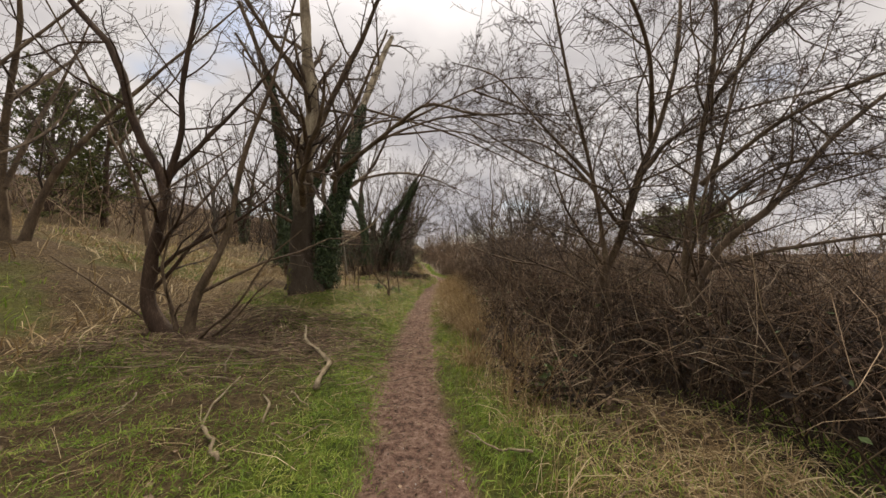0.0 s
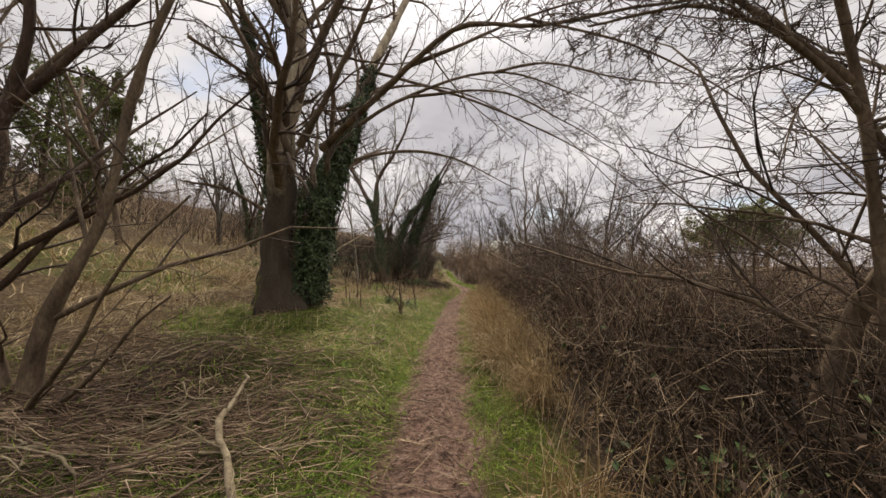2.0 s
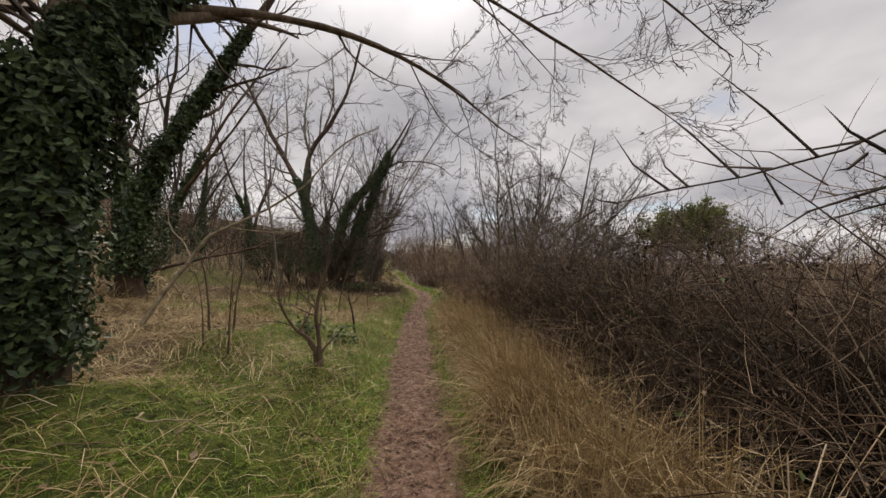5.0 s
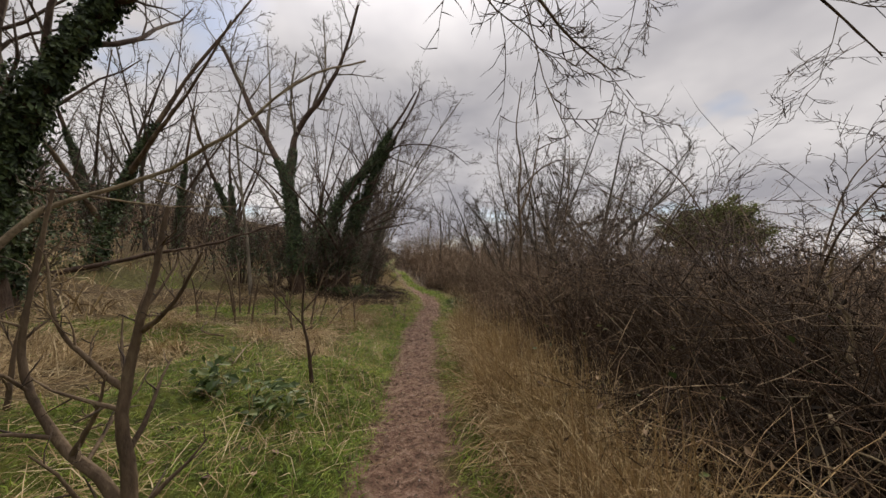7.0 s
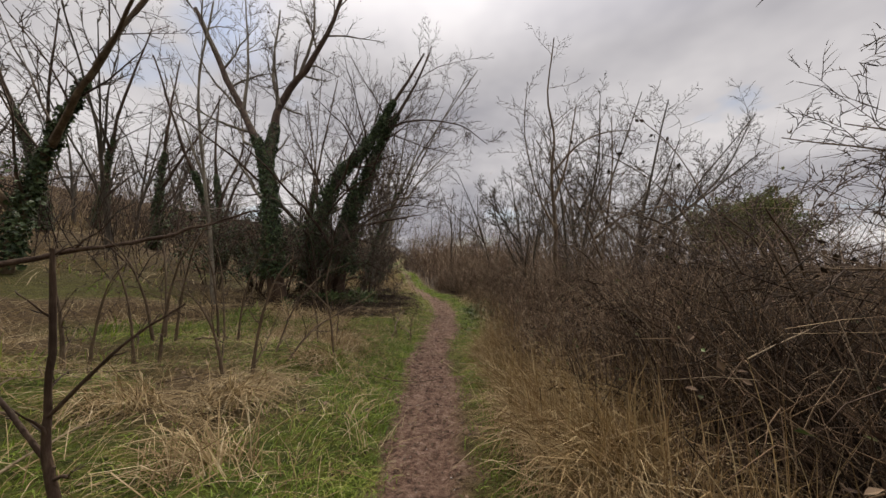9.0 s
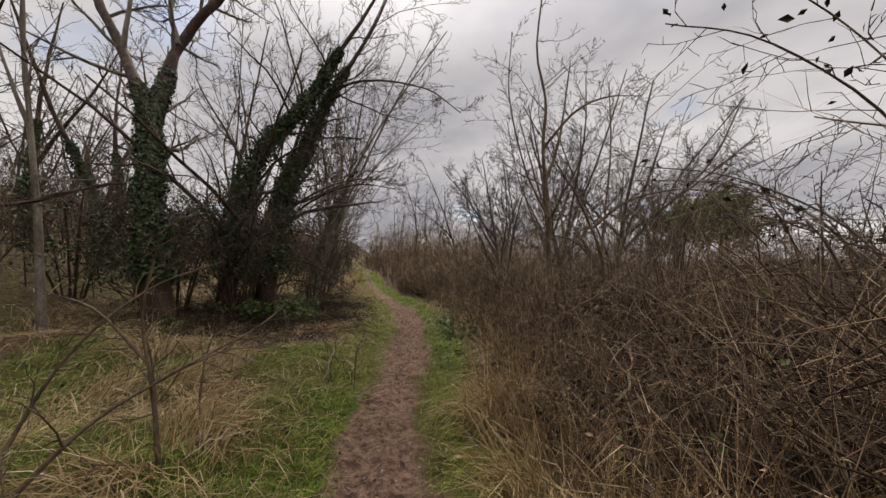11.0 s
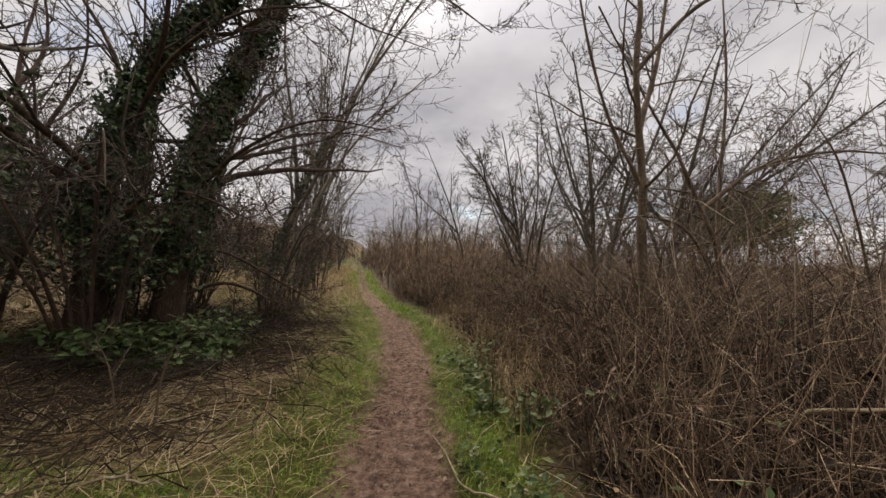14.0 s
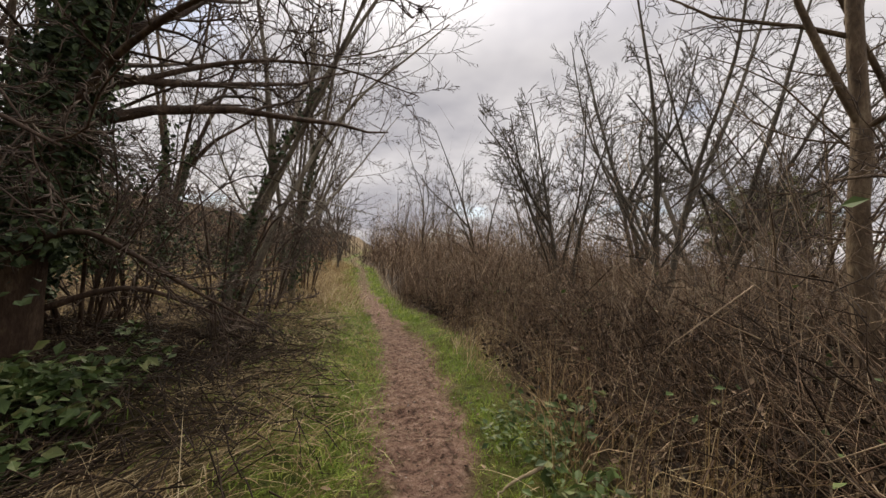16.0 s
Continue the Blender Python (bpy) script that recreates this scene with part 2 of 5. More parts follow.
def ground_material():
    m = bpy.data.materials.new("ground_soil_and_turf")
    m.use_nodes = True
    nt = m.node_tree
    b = nt.nodes["Principled BSDF"]
    b.inputs["Roughness"].default_value = 0.92
    b.inputs["Specular IOR Level"].default_value = 0.2
    co = nt.nodes.new("ShaderNodeTexCoord")

    def noise_tex(scale, detail=6, rough=0.6):
        t = nt.nodes.new("ShaderNodeTexNoise")
        t.inputs["Scale"].default_value, t.inputs["Detail"].default_value, t.inputs["Roughness"].default_value = scale, detail, rough
        nt.links.new(co.outputs["Object"], t.inputs["Vector"])
        return t.outputs["Fac"]

    def ramp_of(value, stops):
        r = nt.nodes.new("ShaderNodeValToRGB")
        el = r.color_ramp.elements
        while len(el) < len(stops):
            el.new(0.5)
        for e, (p, c) in zip(el, stops):
            e.position, e.color = p, (*c, 1)
        nt.links.new(value, r.inputs[0])
        return r.outputs[0]

    def attr(name):
        a = nt.nodes.new("ShaderNodeAttribute")
        a.attribute_name = name
        return a.outputs["Fac"]

    def mix(f, a, c):
        x = nt.nodes.new("ShaderNodeMix")
        x.data_type = "RGBA"
        nt.links.new(f, x.inputs[0])
        nt.links.new(a, x.inputs[6])
        nt.links.new(c, x.inputs[7])
        return x.outputs[2]

    fine = noise_tex(38, 5, 0.7)
    clod = noise_tex(15, 4, 0.7)
    dirt = ramp_of(noise_tex(5), [(0.25, (0.10, 0.056, 0.04)), (0.5, (0.21, 0.124, 0.09)), (0.75, (0.33, 0.21, 0.155))])
    # Mud tones by clod height; crevice shade and pale highlights are in the colour.
    dirt_crevice_shade = ramp_of(clod, [(0.36, (0.045, 0.026, 0.02)), (0.45, (0.185, 0.108, 0.077)), (0.55, (0.29, 0.182, 0.134)), (0.7, (0.46, 0.33, 0.265))])
    half = nt.nodes.new("ShaderNodeValue")
    half.outputs[0].default_value = 0.72
    dirt = mix(half.outputs[0], dirt, dirt_crevice_shade)
    turf = ramp_of(noise_tex(9, 8, 0.7), [(0.3, (0.03, 0.04, 0.007)), (0.5, (0.085, 0.11, 0.014)), (0.7, (0.18, 0.19, 0.03))])
    straw = ramp_of(noise_tex(14, 8, 0.72), [(0.3, (0.035, 0.024, 0.012)), (0.5, (0.11, 0.072, 0.034)), (0.72, (0.25, 0.18, 0.085))])
    # Near black: mud and litter, plus bramble shade put into the colour.
    soil_and_shade = ramp_of(noise_tex(16, 8, 0.72), [(0.3, (0.014, 0.009, 0.006)), (0.5, (0.038, 0.025, 0.016)), (0.75, (0.11, 0.078, 0.05))])
    c = mix(attr("green"), straw, turf)
    c = mix(attr("shade_litter"), c, soil_and_shade)
    c = mix(attr("path"), c, dirt)
    nt.links.new(c, b.inputs["Base Color"])
    bp = nt.nodes.new("ShaderNodeBump")
    bp.inputs["Strength"].default_value, bp.inputs["Distance"].default_value = 1.0, 0.08
    both = nt.nodes.new("ShaderNodeMath")
    both.operation = "MULTIPLY_ADD"
    nt.links.new(clod, both.inputs[0])
    both.inputs[1].default_value = 2.2
    nt.links.new(fine, both.inputs[2])
    nt.links.new(both.outputs[0], bp.inputs["Height"])
    nt.links.new(bp.outputs[0], b.inputs["Normal"])
    return m


M_GROUND = ground_material()

# ---- terrain ----
PATH_Y = np.array([-30, 0, 2.3, 4.8, 9, 12, 15, 17.7, 20, 22.5, 25, 26.5, 28.9, 33, 39, 48, 60.0])
PATH_X = np.array([0.2, 0.0, -0.16, -0.42, -0.5, -0.47, -0.36, -0.3, 0.08, 0.3, 0.32, 0.24, -0.12, -0.7, -1.3, -1.9, -4.0])


def lumps(x, y, seed, waves=14, low=0.3, high=2.5):
    """A smooth random field with values of about -1 to 1."""
    g = np.random.default_rng(seed)
    out = 0.0
    for _ in range(waves):
        k = np.exp(g.uniform(np.log(low), np.log(high)))
        a = g.uniform(0, 2 * np.pi)
        out = out + np.sin(k * (np.cos(a) * x + np.sin(a) * y) + g.uniform(0, 6.28))
    return out / np.sqrt(waves) * 0.9


def path_x(y):
    return np.interp(y, PATH_Y, PATH_X)


def ground_z(x, y):
    x, y = np.asarray(x, float), np.asarray(y, float)
    d = x - path_x(y)
    a, r = np.maximum(-d, 0), np.maximum(d, 0)
    slope = np.interp(y, [-5, 5.5, 9.0, 13.0, 17.0], [0.055, 0.055, 0.145, 0.11, 0.07])
    z = slope * np.maximum(a - 0.5, 0) + (0.085 + 1.3 * (0.14 - slope)) * np.clip(a - 5.5, 0, 40)
    z = np.minimum(z, 9 + 0.02 * a)
    z = z + np.interp(y, [5.5, 8.5, 13, 17], [0, 0.26, 0.26, 0.14]) * np.clip((a - 0.42) / 0.7, 0, 1)
    z = z - 0.03 * np.clip(r - 2, 0, 20)
    far = np.hypot(d, y - 10)
    reach = 40 + 460 * np.clip((3 - d) / 40, 0, 1)
    z = z + 0.05 * np.clip(far - 26, 0, reach)
    off = np.clip((np.abs(d) - 0.35) / 0.5, 0, 1)
    z = z + off * (0.05 + 0.045 * lumps(x, y, 5, 16, 0.8, 5.0) + 0.03 * lumps(x, y, 6, 12, 4, 12))
    z = z + 0.075 * np.clip((a - 0.9) / 1.5, 0, 1) * np.clip(lumps(x, y, 8, 14, 1.5, 5), -1, 1.5)
    z = z + (1 - off) * (0.024 * lumps(x, y, 7, 18, 10, 34) + 0.012 * np.sin(9 * y + 2.5 * lumps(x, y, 9, 10, 1, 6)) - 0.03)
    return z


def spread(edges, first, growth, far):
    out, step, v = [], first, edges
    while v < far:
        step *= growth
        v += step
        out.append(v)
    return np.array(out)


def mesh_object(name, verts, faces, mat, parent=None, smooth=True):
    """A mesh object from an array of vertices and arrays of triangles or quads."""
    me = bpy.data.meshes.new(name)
    verts = np.asarray(verts, np.float32)
    groups = [np.asarray(f, np.int32) for f in (faces if isinstance(faces, list) else [faces])]
    loops = np.concatenate([f.ravel() for f in groups])
    sizes = np.concatenate([np.full(len(f), f.shape[1], np.int32) for f in groups])
    me.vertices.add(len(verts))
    me.vertices.foreach_set("co", verts.ravel())
    me.loops.add(len(loops))
    me.loops.foreach_set("vertex_index", loops)
    me.polygons.add(len(sizes))
    me.polygons.foreach_set("loop_start", np.r_[0, np.cumsum(sizes)[:-1]].astype(np.int32))
    me.polygons.foreach_set("loop_total", sizes)
    me.polygons.foreach_set("use_smooth", np.full(len(sizes), smooth))
    me.update(calc_edges=True)
    me.materials.append(mat)
    ob = new(name, me)
    if parent:
        ob.parent = parent
    return ob


xs_in = np.arange(-1.4, 1.0, 0.04)
gx = np.r_[-spread(1.4, 0.05, 1.07, 1500)[::-1], xs_in, spread(1.0, 0.05, 1.09, 1500)]
gy = np.r_[-spread(1, 0.1, 1.15, 1500)[::-1], np.arange(-1, 26, 0.1), spread(27, 0.11, 1.08, 1500)]
GX, GY = np.meshgrid(gx, gy)
near = np.exp(-np.maximum(np.abs(GX) - 3, 0) / 6)
GX = GX + path_x(GY) * near
GZ = ground_z(GX, GY)
nx, ny = len(gx), len(gy)
idx = np.arange(nx * ny).reshape(ny, nx)
quads = np.stack([idx[:-1, :-1], idx[:-1, 1:], idx[1:, 1:], idx[1:, :-1]], -1).reshape(-1, 4)
ground = mesh_object("ground", np.stack([GX, GY, GZ], -1).reshape(-1, 3), quads, M_GROUND)
tagged(ground, "grassy hillside ground with trodden bare earth footpath", "ground", kind="structure")


def green_mask(x, y):
    d = x - path_x(y)
    narrow = np.clip((y - 10) / 4, 0, 1)
    late = np.clip((y - 19.5) / 2, 0, 1)
    edge = np.where(d < 0, np.exp(-((d + 0.75) / (0.5 - 0.2 * late)) ** 2), np.exp(-((d - 0.68) / (0.44 - 0.1 * narrow)) ** 2))
    patch = np.clip(0.22 + 0.5 * np.exp(-((y - 2.0) / 3.6) ** 2) + 3.4 * lumps(x, y, 21, 14, 0.5, 2.2), 0, 1) * (d < 0) * (1 - 0.6 * late)
    return np.clip(0.85 * edge + 0.95 * patch * np.exp(-np.maximum(-d - 5, 0) / 5), 0, 1)


def litter_shade_mask(x, y):
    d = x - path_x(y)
    # Right of the path this weight paints the shade under the brambles.
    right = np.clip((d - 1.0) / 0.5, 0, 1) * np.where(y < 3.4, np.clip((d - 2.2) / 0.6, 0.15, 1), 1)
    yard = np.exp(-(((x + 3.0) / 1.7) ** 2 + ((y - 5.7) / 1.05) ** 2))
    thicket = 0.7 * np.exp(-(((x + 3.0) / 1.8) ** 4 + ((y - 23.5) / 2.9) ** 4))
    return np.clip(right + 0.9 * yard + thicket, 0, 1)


dd = np.abs(GX - path_x(GY))
wob = 0.07 * lumps(GX, GY, 31, 20, 2, 18)
path_w = np.clip((0.46 + 1.9 * wob - dd) / 0.16, 0, 1) * np.clip((40 - GY) / 10, 0, 1)
for attr_name, field in (("path", path_w), ("green", green_mask(GX, GY)), ("shade_litter", litter_shade_mask(GX, GY))):
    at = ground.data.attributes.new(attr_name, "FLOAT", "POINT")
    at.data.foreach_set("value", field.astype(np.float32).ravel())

# ---- builders ----


def tubes(items, sides):
    """Vertices and quads of tapered tubes; three-sided ones end in a point. items: pairs of points (m, n, 3) and radii (m, n)."""
    all_v, all_f, points, base = [], [], [], 0
    for P, R in items:
        P, R = np.asarray(P, float), np.asarray(R, float)
        m, n, _ = P.shape
        T = np.gradient(P, axis=1)
        T /= np.linalg.norm(T, axis=2, keepdims=True) + 1e-9
        mean = np.abs(T.mean(1))
        ref = np.eye(3)[np.argmin(mean, axis=1)][:, None, :]
        U = np.cross(T, ref)
        U /= np.linalg.norm(U, axis=2, keepdims=True) + 1e-9
        V = np.cross(T, U)
        ang = np.arange(sides) * 2 * np.pi / sides
        ring = P[:, :, None] + R[:, :, None, None] * (np.cos(ang)[:, None] * U[:, :, None] + np.sin(ang)[:, None] * V[:, :, None])
        if sides == 3:
            tips = base + m * (n - 1) * 3 + np.arange(m)[:, None]
            i = base + np.arange(m * (n - 1) * 3).reshape(m, n - 1, 3)
            j = np.roll(i, -1, axis=2)
            all_f.append(np.stack([i[:, :-1], j[:, :-1], j[:, 1:], i[:, 1:]], -1).reshape(-1, 4))
            points.append(np.stack([i[:, -1], j[:, -1], np.broadcast_to(tips, (m, 3))], -1).reshape(-1, 3))
            all_v.extend([ring[:, :-1].reshape(-1, 3), P[:, -1]])
            base += m * (n - 1) * 3 + m
            continue
        i = base + np.arange(m * n * sides).reshape(m, n, sides)
        j = np.roll(i, -1, axis=2)
        all_f.append(np.stack([i[:, :-1], j[:, :-1], j[:, 1:], i[:, 1:]], -1).reshape(-1, 4))
        all_v.append(ring.reshape(-1, 3))
        base += m * n * sides
    if points:
        return np.concatenate(all_v), [np.concatenate(all_f), np.concatenate(points)]
    return np.concatenate(all_v), np.concatenate(all_f)


def smooth_line(points, n, g, rough=0.0):
    """n points on a smooth curve through the given ones, slightly uneven."""
    p = np.asarray(points, float)
    e = np.vstack([2 * p[0] - p[1], p, 2 * p[-1] - p[-2]])
    s = np.linspace(0, len(p) - 1.0001, n)
    k, f = s.astype(int), (s % 1)[:, None]
    a, b, c, d = e[k], e[k + 1], e[k + 2], e[k + 3]
    q = 0.5 * (2 * b + (c - a) * f + (2 * a - 5 * b + 4 * c - d) * f**2 + (3 * b - a - 3 * c + d) * f**3)
    if rough:
        w = g.normal(0, rough, (n, 3))
        w[0] = 0
        q = q + (w + np.roll(w, 1, 0)) / 2
    return q


def spawn(P, R, g, count, t0, t1, angle, ratio, thin, n, wiggle, up, least, pull=(0, 0, 0)):
    """Side branches of a batch of branches: again points and radii."""
    m, k, _ = P.shape
    length = np.linalg.norm(np.diff(P, axis=1), axis=2).sum(1)
    t = (np.linspace(t0, t1, count)[None] + g.uniform(-0.5, 0.5, (m, count)) * (t1 - t0) / count).clip(0.02, 0.98)
    s = t * (k - 1)
    i, f = s.astype(int), (s % 1)[..., None]
    rows = np.arange(m)[:, None]
    start = P[rows, i] * (1 - f) + P[rows, i + 1] * f
    T = P[rows, i + 1] - P[rows, i]
    T /= np.linalg.norm(T, axis=2, keepdims=True) + 1e-9
    r0 = (R[rows, i] * (1 - f[..., 0]) + R[rows, i + 1] * f[..., 0]) * thin
    side = g.normal(0, 1, T.shape)
    side -= (side * T).sum(2, keepdims=True) * T
    side /= np.linalg.norm(side, axis=2, keepdims=True) + 1e-9
    a = np.radians(g.normal(angle, angle * 0.25, (m, count)))[..., None]
    D = (np.cos(a) * T + np.sin(a) * side).reshape(-1, 3)
    L = (length[:, None] * ratio * (1.1 - 0.6 * t) * g.uniform(0.55, 1.25, (m, count))).ravel()
    r0 = np.maximum(r0.ravel(), least)
    out = [start.reshape(-1, 3)]
    for _ in range(n - 1):
        D = D + g.normal(0, wiggle, D.shape) + np.array([0, 0, up]) + np.array(pull)
        D /= np.linalg.norm(D, axis=1, keepdims=True) + 1e-9
        out.append(out[-1] + D * (L / (n - 1))[:, None])
    radii = np.maximum(r0[:, None] * np.linspace(1, 0.24, n)[None], least * 0.7)
    return np.stack(out, 1), radii


def leaf_cards(C, N, size, g, spreadout=0.6):
    """Small pointed folded leaves at places C, facing about N."""
    m = len(C)
    N = N + g.normal(0, spreadout, (m, 3))
    N /= np.linalg.norm(N, axis=1, keepdims=True) + 1e-9
    A = np.cross(N, g.normal(0, 1, (m, 3)))
    A /= np.linalg.norm(A, axis=1, keepdims=True) + 1e-9
    B = np.cross(N, A)
    s = size * g.uniform(0.6, 1.3, (m, 1))
    v = np.stack([C - A * s, C + B * s * 0.62 + N * s * 0.2, C + A * s * 1.1, C - B * s * 0.62 + N * s * 0.2], 1)
    i = np.arange(m)[:, None] * 4
    return v.reshape(-1, 3), np.concatenate([np.stack([i, i + 1, i + 2], -1).reshape(-1, 3), np.stack([i, i + 2, i + 3], -1).reshape(-1, 3)])


def thing(name, label, category, where=(0, 0, 0), group=""):
    ob = new(name)
    ob.location = where
    ob.empty_display_size = 0.2
    return tagged(ob, label, category, group)


def tree(name, label, stems, levels, g, bark, twig_mat, ivy=(), category="tree", group="", sides=9, least=0.005, base=None, limb_parts=True, origin=None, limb_bark=None, flare=0.4, leaf=None):
    """A tree: stems are (points, radius at the foot, radius at the tip); levels the arguments of spawn for each order of branching.
    ivy: (stem number, from, to, leaves, size, depth)."""
    foot = np.array(origin if origin is not None else stems[0][0][0], float)
    top = thing(name, label, category, foot, group)
    lines, stem_obs = [], []
    for k, (pts, r0, r1) in enumerate(stems):
        n = 20
        grounded = pts[0][2] < ground_z(pts[0][0], pts[0][1]) + 0.25
        if grounded:
            pts = [(pts[0][0], pts[0][1], float(ground_z(pts[0][0], pts[0][1])) - 0.25)] + list(pts[1:])
        q = smooth_line(pts, n, g, r0 * 0.12) - foot
        s = np.linspace(0, 1, n)
        r = r0 + (r1 - r0) * s**0.8
        if grounded:
            r = r * (1 + flare * np.exp(-s * 11))
        r = r * (1 + 0.06 * g.normal(0, 1, n))
        lines.append((q[None], r[None]))
        if grounded and r0 > 0.25:
            fine = np.linspace(0, n - 1, 72)
            q = np.stack([np.interp(fine, np.arange(n), q[:, c]) for c in range(3)], 1)
            r = np.interp(fine, np.arange(n), r)
        v, f = tubes([(q[None], r[None])], sides)
        if grounded and r0 > 0.25:
            turn = np.tile(np.arange(sides) * 2 * np.pi / sides, len(q))
            high = np.repeat(q[:, 2] - q[0, 2], sides)
            lobes = 0.38 * np.exp(-np.maximum(high - 0.25, 0) * 3.6) * np.clip(np.cos(4 * turn + 0.8), 0, 1) ** 1.5 + 0.05 * np.cos(3 * turn + 1.1 * high) + 0.025 * np.cos(7 * turn - 0.7 * high)
            v = v + (v - np.repeat(q, sides, 0)) * lobes[:, None]
        v = v + (v - np.repeat(q, sides, 0)) * (0.10 * np.sin(v[:, :1] * 23 + v[:, 2:] * 9) * np.cos(v[:, 1:2] * 19))
        stem_obs.append(mesh_object("trunk" if k == 0 else "limb", v, f, limb_bark if limb_bark and r0 < 0.14 else bark, top))
    P, R = np.concatenate([q for q, _ in lines]), np.concatenate([r for _, r in lines])
    orders = []
    for spec in levels:
        P, R = spawn(P, R, g, least=least, **spec)
        orders.append((P, R))
    if orders and limb_parts:
        for q, r in zip(*orders[0]):
            v, f = tubes([(q[None], r[None])], 5)
            mesh_object("branch", v, f, limb_bark or bark, top)
        orders = orders[1:]
    if orders:
        v, f = tubes(orders, 3)
        tagged(mesh_object("twig_spray", v, f, twig_mat, top), kind="stuff")
    for k, a, b, count, size, depth in ivy:
        q, r = lines[k][0][0], lines[k][1][0]
        s = g.uniform(a, b, count) * (len(q) - 1)
        i, w = s.astype(int).clip(0, len(q) - 2), s % 1
        c = q[i] * (1 - w)[:, None] + q[i + 1] * w[:, None]
        ang = g.uniform(0, 6.283, count)
        out = np.stack([np.cos(ang), np.sin(ang), np.zeros(count)], 1)
        clump = np.clip(0.5 + 0.5 * np.sin(5 * c[:, 2] + 2 * ang + 1.3 * np.sin(9 * c[:, 2])) * np.cos(2.3 * c[:, 2] - ang) + 0.35 * np.sin(17 * c[:, 2] + 5 * ang), 0.05, 1.3)
        c = c + out * (r[i] + depth * (1 - 0.75 * ((s / (len(q) - 1) - a) / (b - a)) ** 1.5) * clump * g.uniform(0.2, 1, count))[:, None] + np.array([0, 0, 1]) * g.normal(0, 0.06, (count, 1))
        v, f = leaf_cards(c, out + np.array([0, 0, 0.3]), size, g)
        leaf_name, leaf_mat, leaf_label = leaf or ("ivy", M_IVY, "dark green glossy ivy")
        tagged(mesh_object(leaf_name, v, f, leaf_mat, stem_obs[k], smooth=False), leaf_label, kind="stuff")
    return top


def L(count, t0, t1, angle, ratio, thin, n, wiggle, up, pull=(0, 0, 0)):
    return dict(count=count, t0=t0, t1=t1, angle=angle, ratio=ratio, thin=thin, n=n, wiggle=wiggle, up=up, pull=pull)


rng = np.random.default_rng


# ---- big ivy-clad tree beside the path ----
g = rng(11)
big_stems = [
    ([(-4.02, 9.8, 0.4), (-4.03, 9.75, 1.9), (-4.03, 9.7, 3.2), (-3.86, 9.65, 4.6), (-3.75, 9.7, 6.0), (-3.9, 9.8, 7.6), (-4.2, 9.9, 10.5)], 0.4, 0.12),
    ([(-3.62, 10.15, 0.4), (-3.52, 10.1, 1.8), (-3.3, 10.2, 2.9), (-3.05, 10.8, 4.3), (-3.0, 12.1, 6.4), (-2.5, 13.4, 9.0), (-2.0, 14.5, 11.2)], 0.28, 0.09),
    ([(-3.78, 9.65, 4.7), (-3.2, 9.4, 5.8), (-2.2, 9.0, 7.4), (-1.2, 8.6, 9.4)], 0.13, 0.04),
    ([(-4.1, 10.3, 0.5), (-4.45, 10.4, 2.4), (-4.95, 10.4, 5.0), (-5.3, 10.4, 7.0), (-6.2, 10.3, 9.6)], 0.16, 0.06),
    ([(-3.2, 9.75, 3.9), (-2.05, 9.1, 4.5), (-1.2, 8.6, 4.95), (-0.35, 8.2, 5.35), (0.75, 7.4, 4.75), (1.6, 6.8, 4.5), (2.6, 6.2, 4.2)], 0.08, 0.008),
    ([(-1.2, 8.6, 4.95), (-0.3, 8.9, 5.5), (0.9, 9.2, 6.2), (2.2, 9.3, 6.6), (3.8, 9.2, 6.4)], 0.045, 0.006),
    ([(-3.3, 10.5, 3.7), (-2.2, 11.4, 4.35), (-1.0, 12.4, 4.65), (0.1, 13.2, 4.5), (1.05, 13.9, 4.2), (2.0, 14.3, 3.9)], 0.06, 0.006),
    ([(-3.4, 11.0, 4.5), (-1.6, 11.0, 5.6), (0.6, 11.2, 6.3), (2.4, 11.6, 6.0), (4.0, 11.8, 5.3)], 0.06, 0.006),
    ([(-3.85, 9.4, 4.6), (-4.3, 8.8, 5.0), (-4.9, 8.2, 5.3)], 0.05, 0.03),
    ([(-3.72, 9.55, 3.35), (-3.7, 9.25, 3.8), (-3.95, 9.0, 4.7), (-4.4, 8.7, 5.8), (-5.1, 8.2, 7.2)], 0.1, 0.03),
    ([(-4.3, 9.6, 2.6), (-4.9, 9.3, 2.95), (-5.5, 9.0, 3.05)], 0.045, 0.02),
    ([(-3.6, 9.6, 3.9), (-3.0, 9.3, 4.7), (-2.2, 9.0, 6.0), (-1.4, 8.7, 7.6)], 0.085, 0.025),
    ([(-3.9, 9.7, 6.5), (-5.0, 9.0, 8.2), (-6.0, 8.5, 10.0)], 0.1, 0.03),
    ([(-3.5, 11.6, 5.6), (-2.2, 12.4, 6.6), (-0.5, 13.4, 7.0), (1.4, 14.4, 6.6), (3.0, 15.0, 5.6)], 0.055, 0.006),
    ([(-1.6, 11.0, 5.6), (0.6, 11.0, 5.7), (2.2, 11.3, 5.1), (3.7, 11.5, 4.3)], 0.04, 0.008),
    ([(0.9, 9.2, 6.2), (2.4, 8.6, 5.3), (3.8, 8.6, 4.6), (5.2, 8.8, 3.8)], 0.03, 0.007),
    ([(-2.9, 12.6, 7.2), (0.0, 13.2, 6.6), (2.2, 13.6, 5.8), (4.2, 13.8, 4.8), (5.4, 14.0, 4.2)], 0.05, 0.008),
    ([(0.6, 11.2, 6.3), (1.6, 10.2, 5.9), (3.0, 9.8, 5.3), (4.6, 9.6, 5.0)], 0.035, 0.008),
]
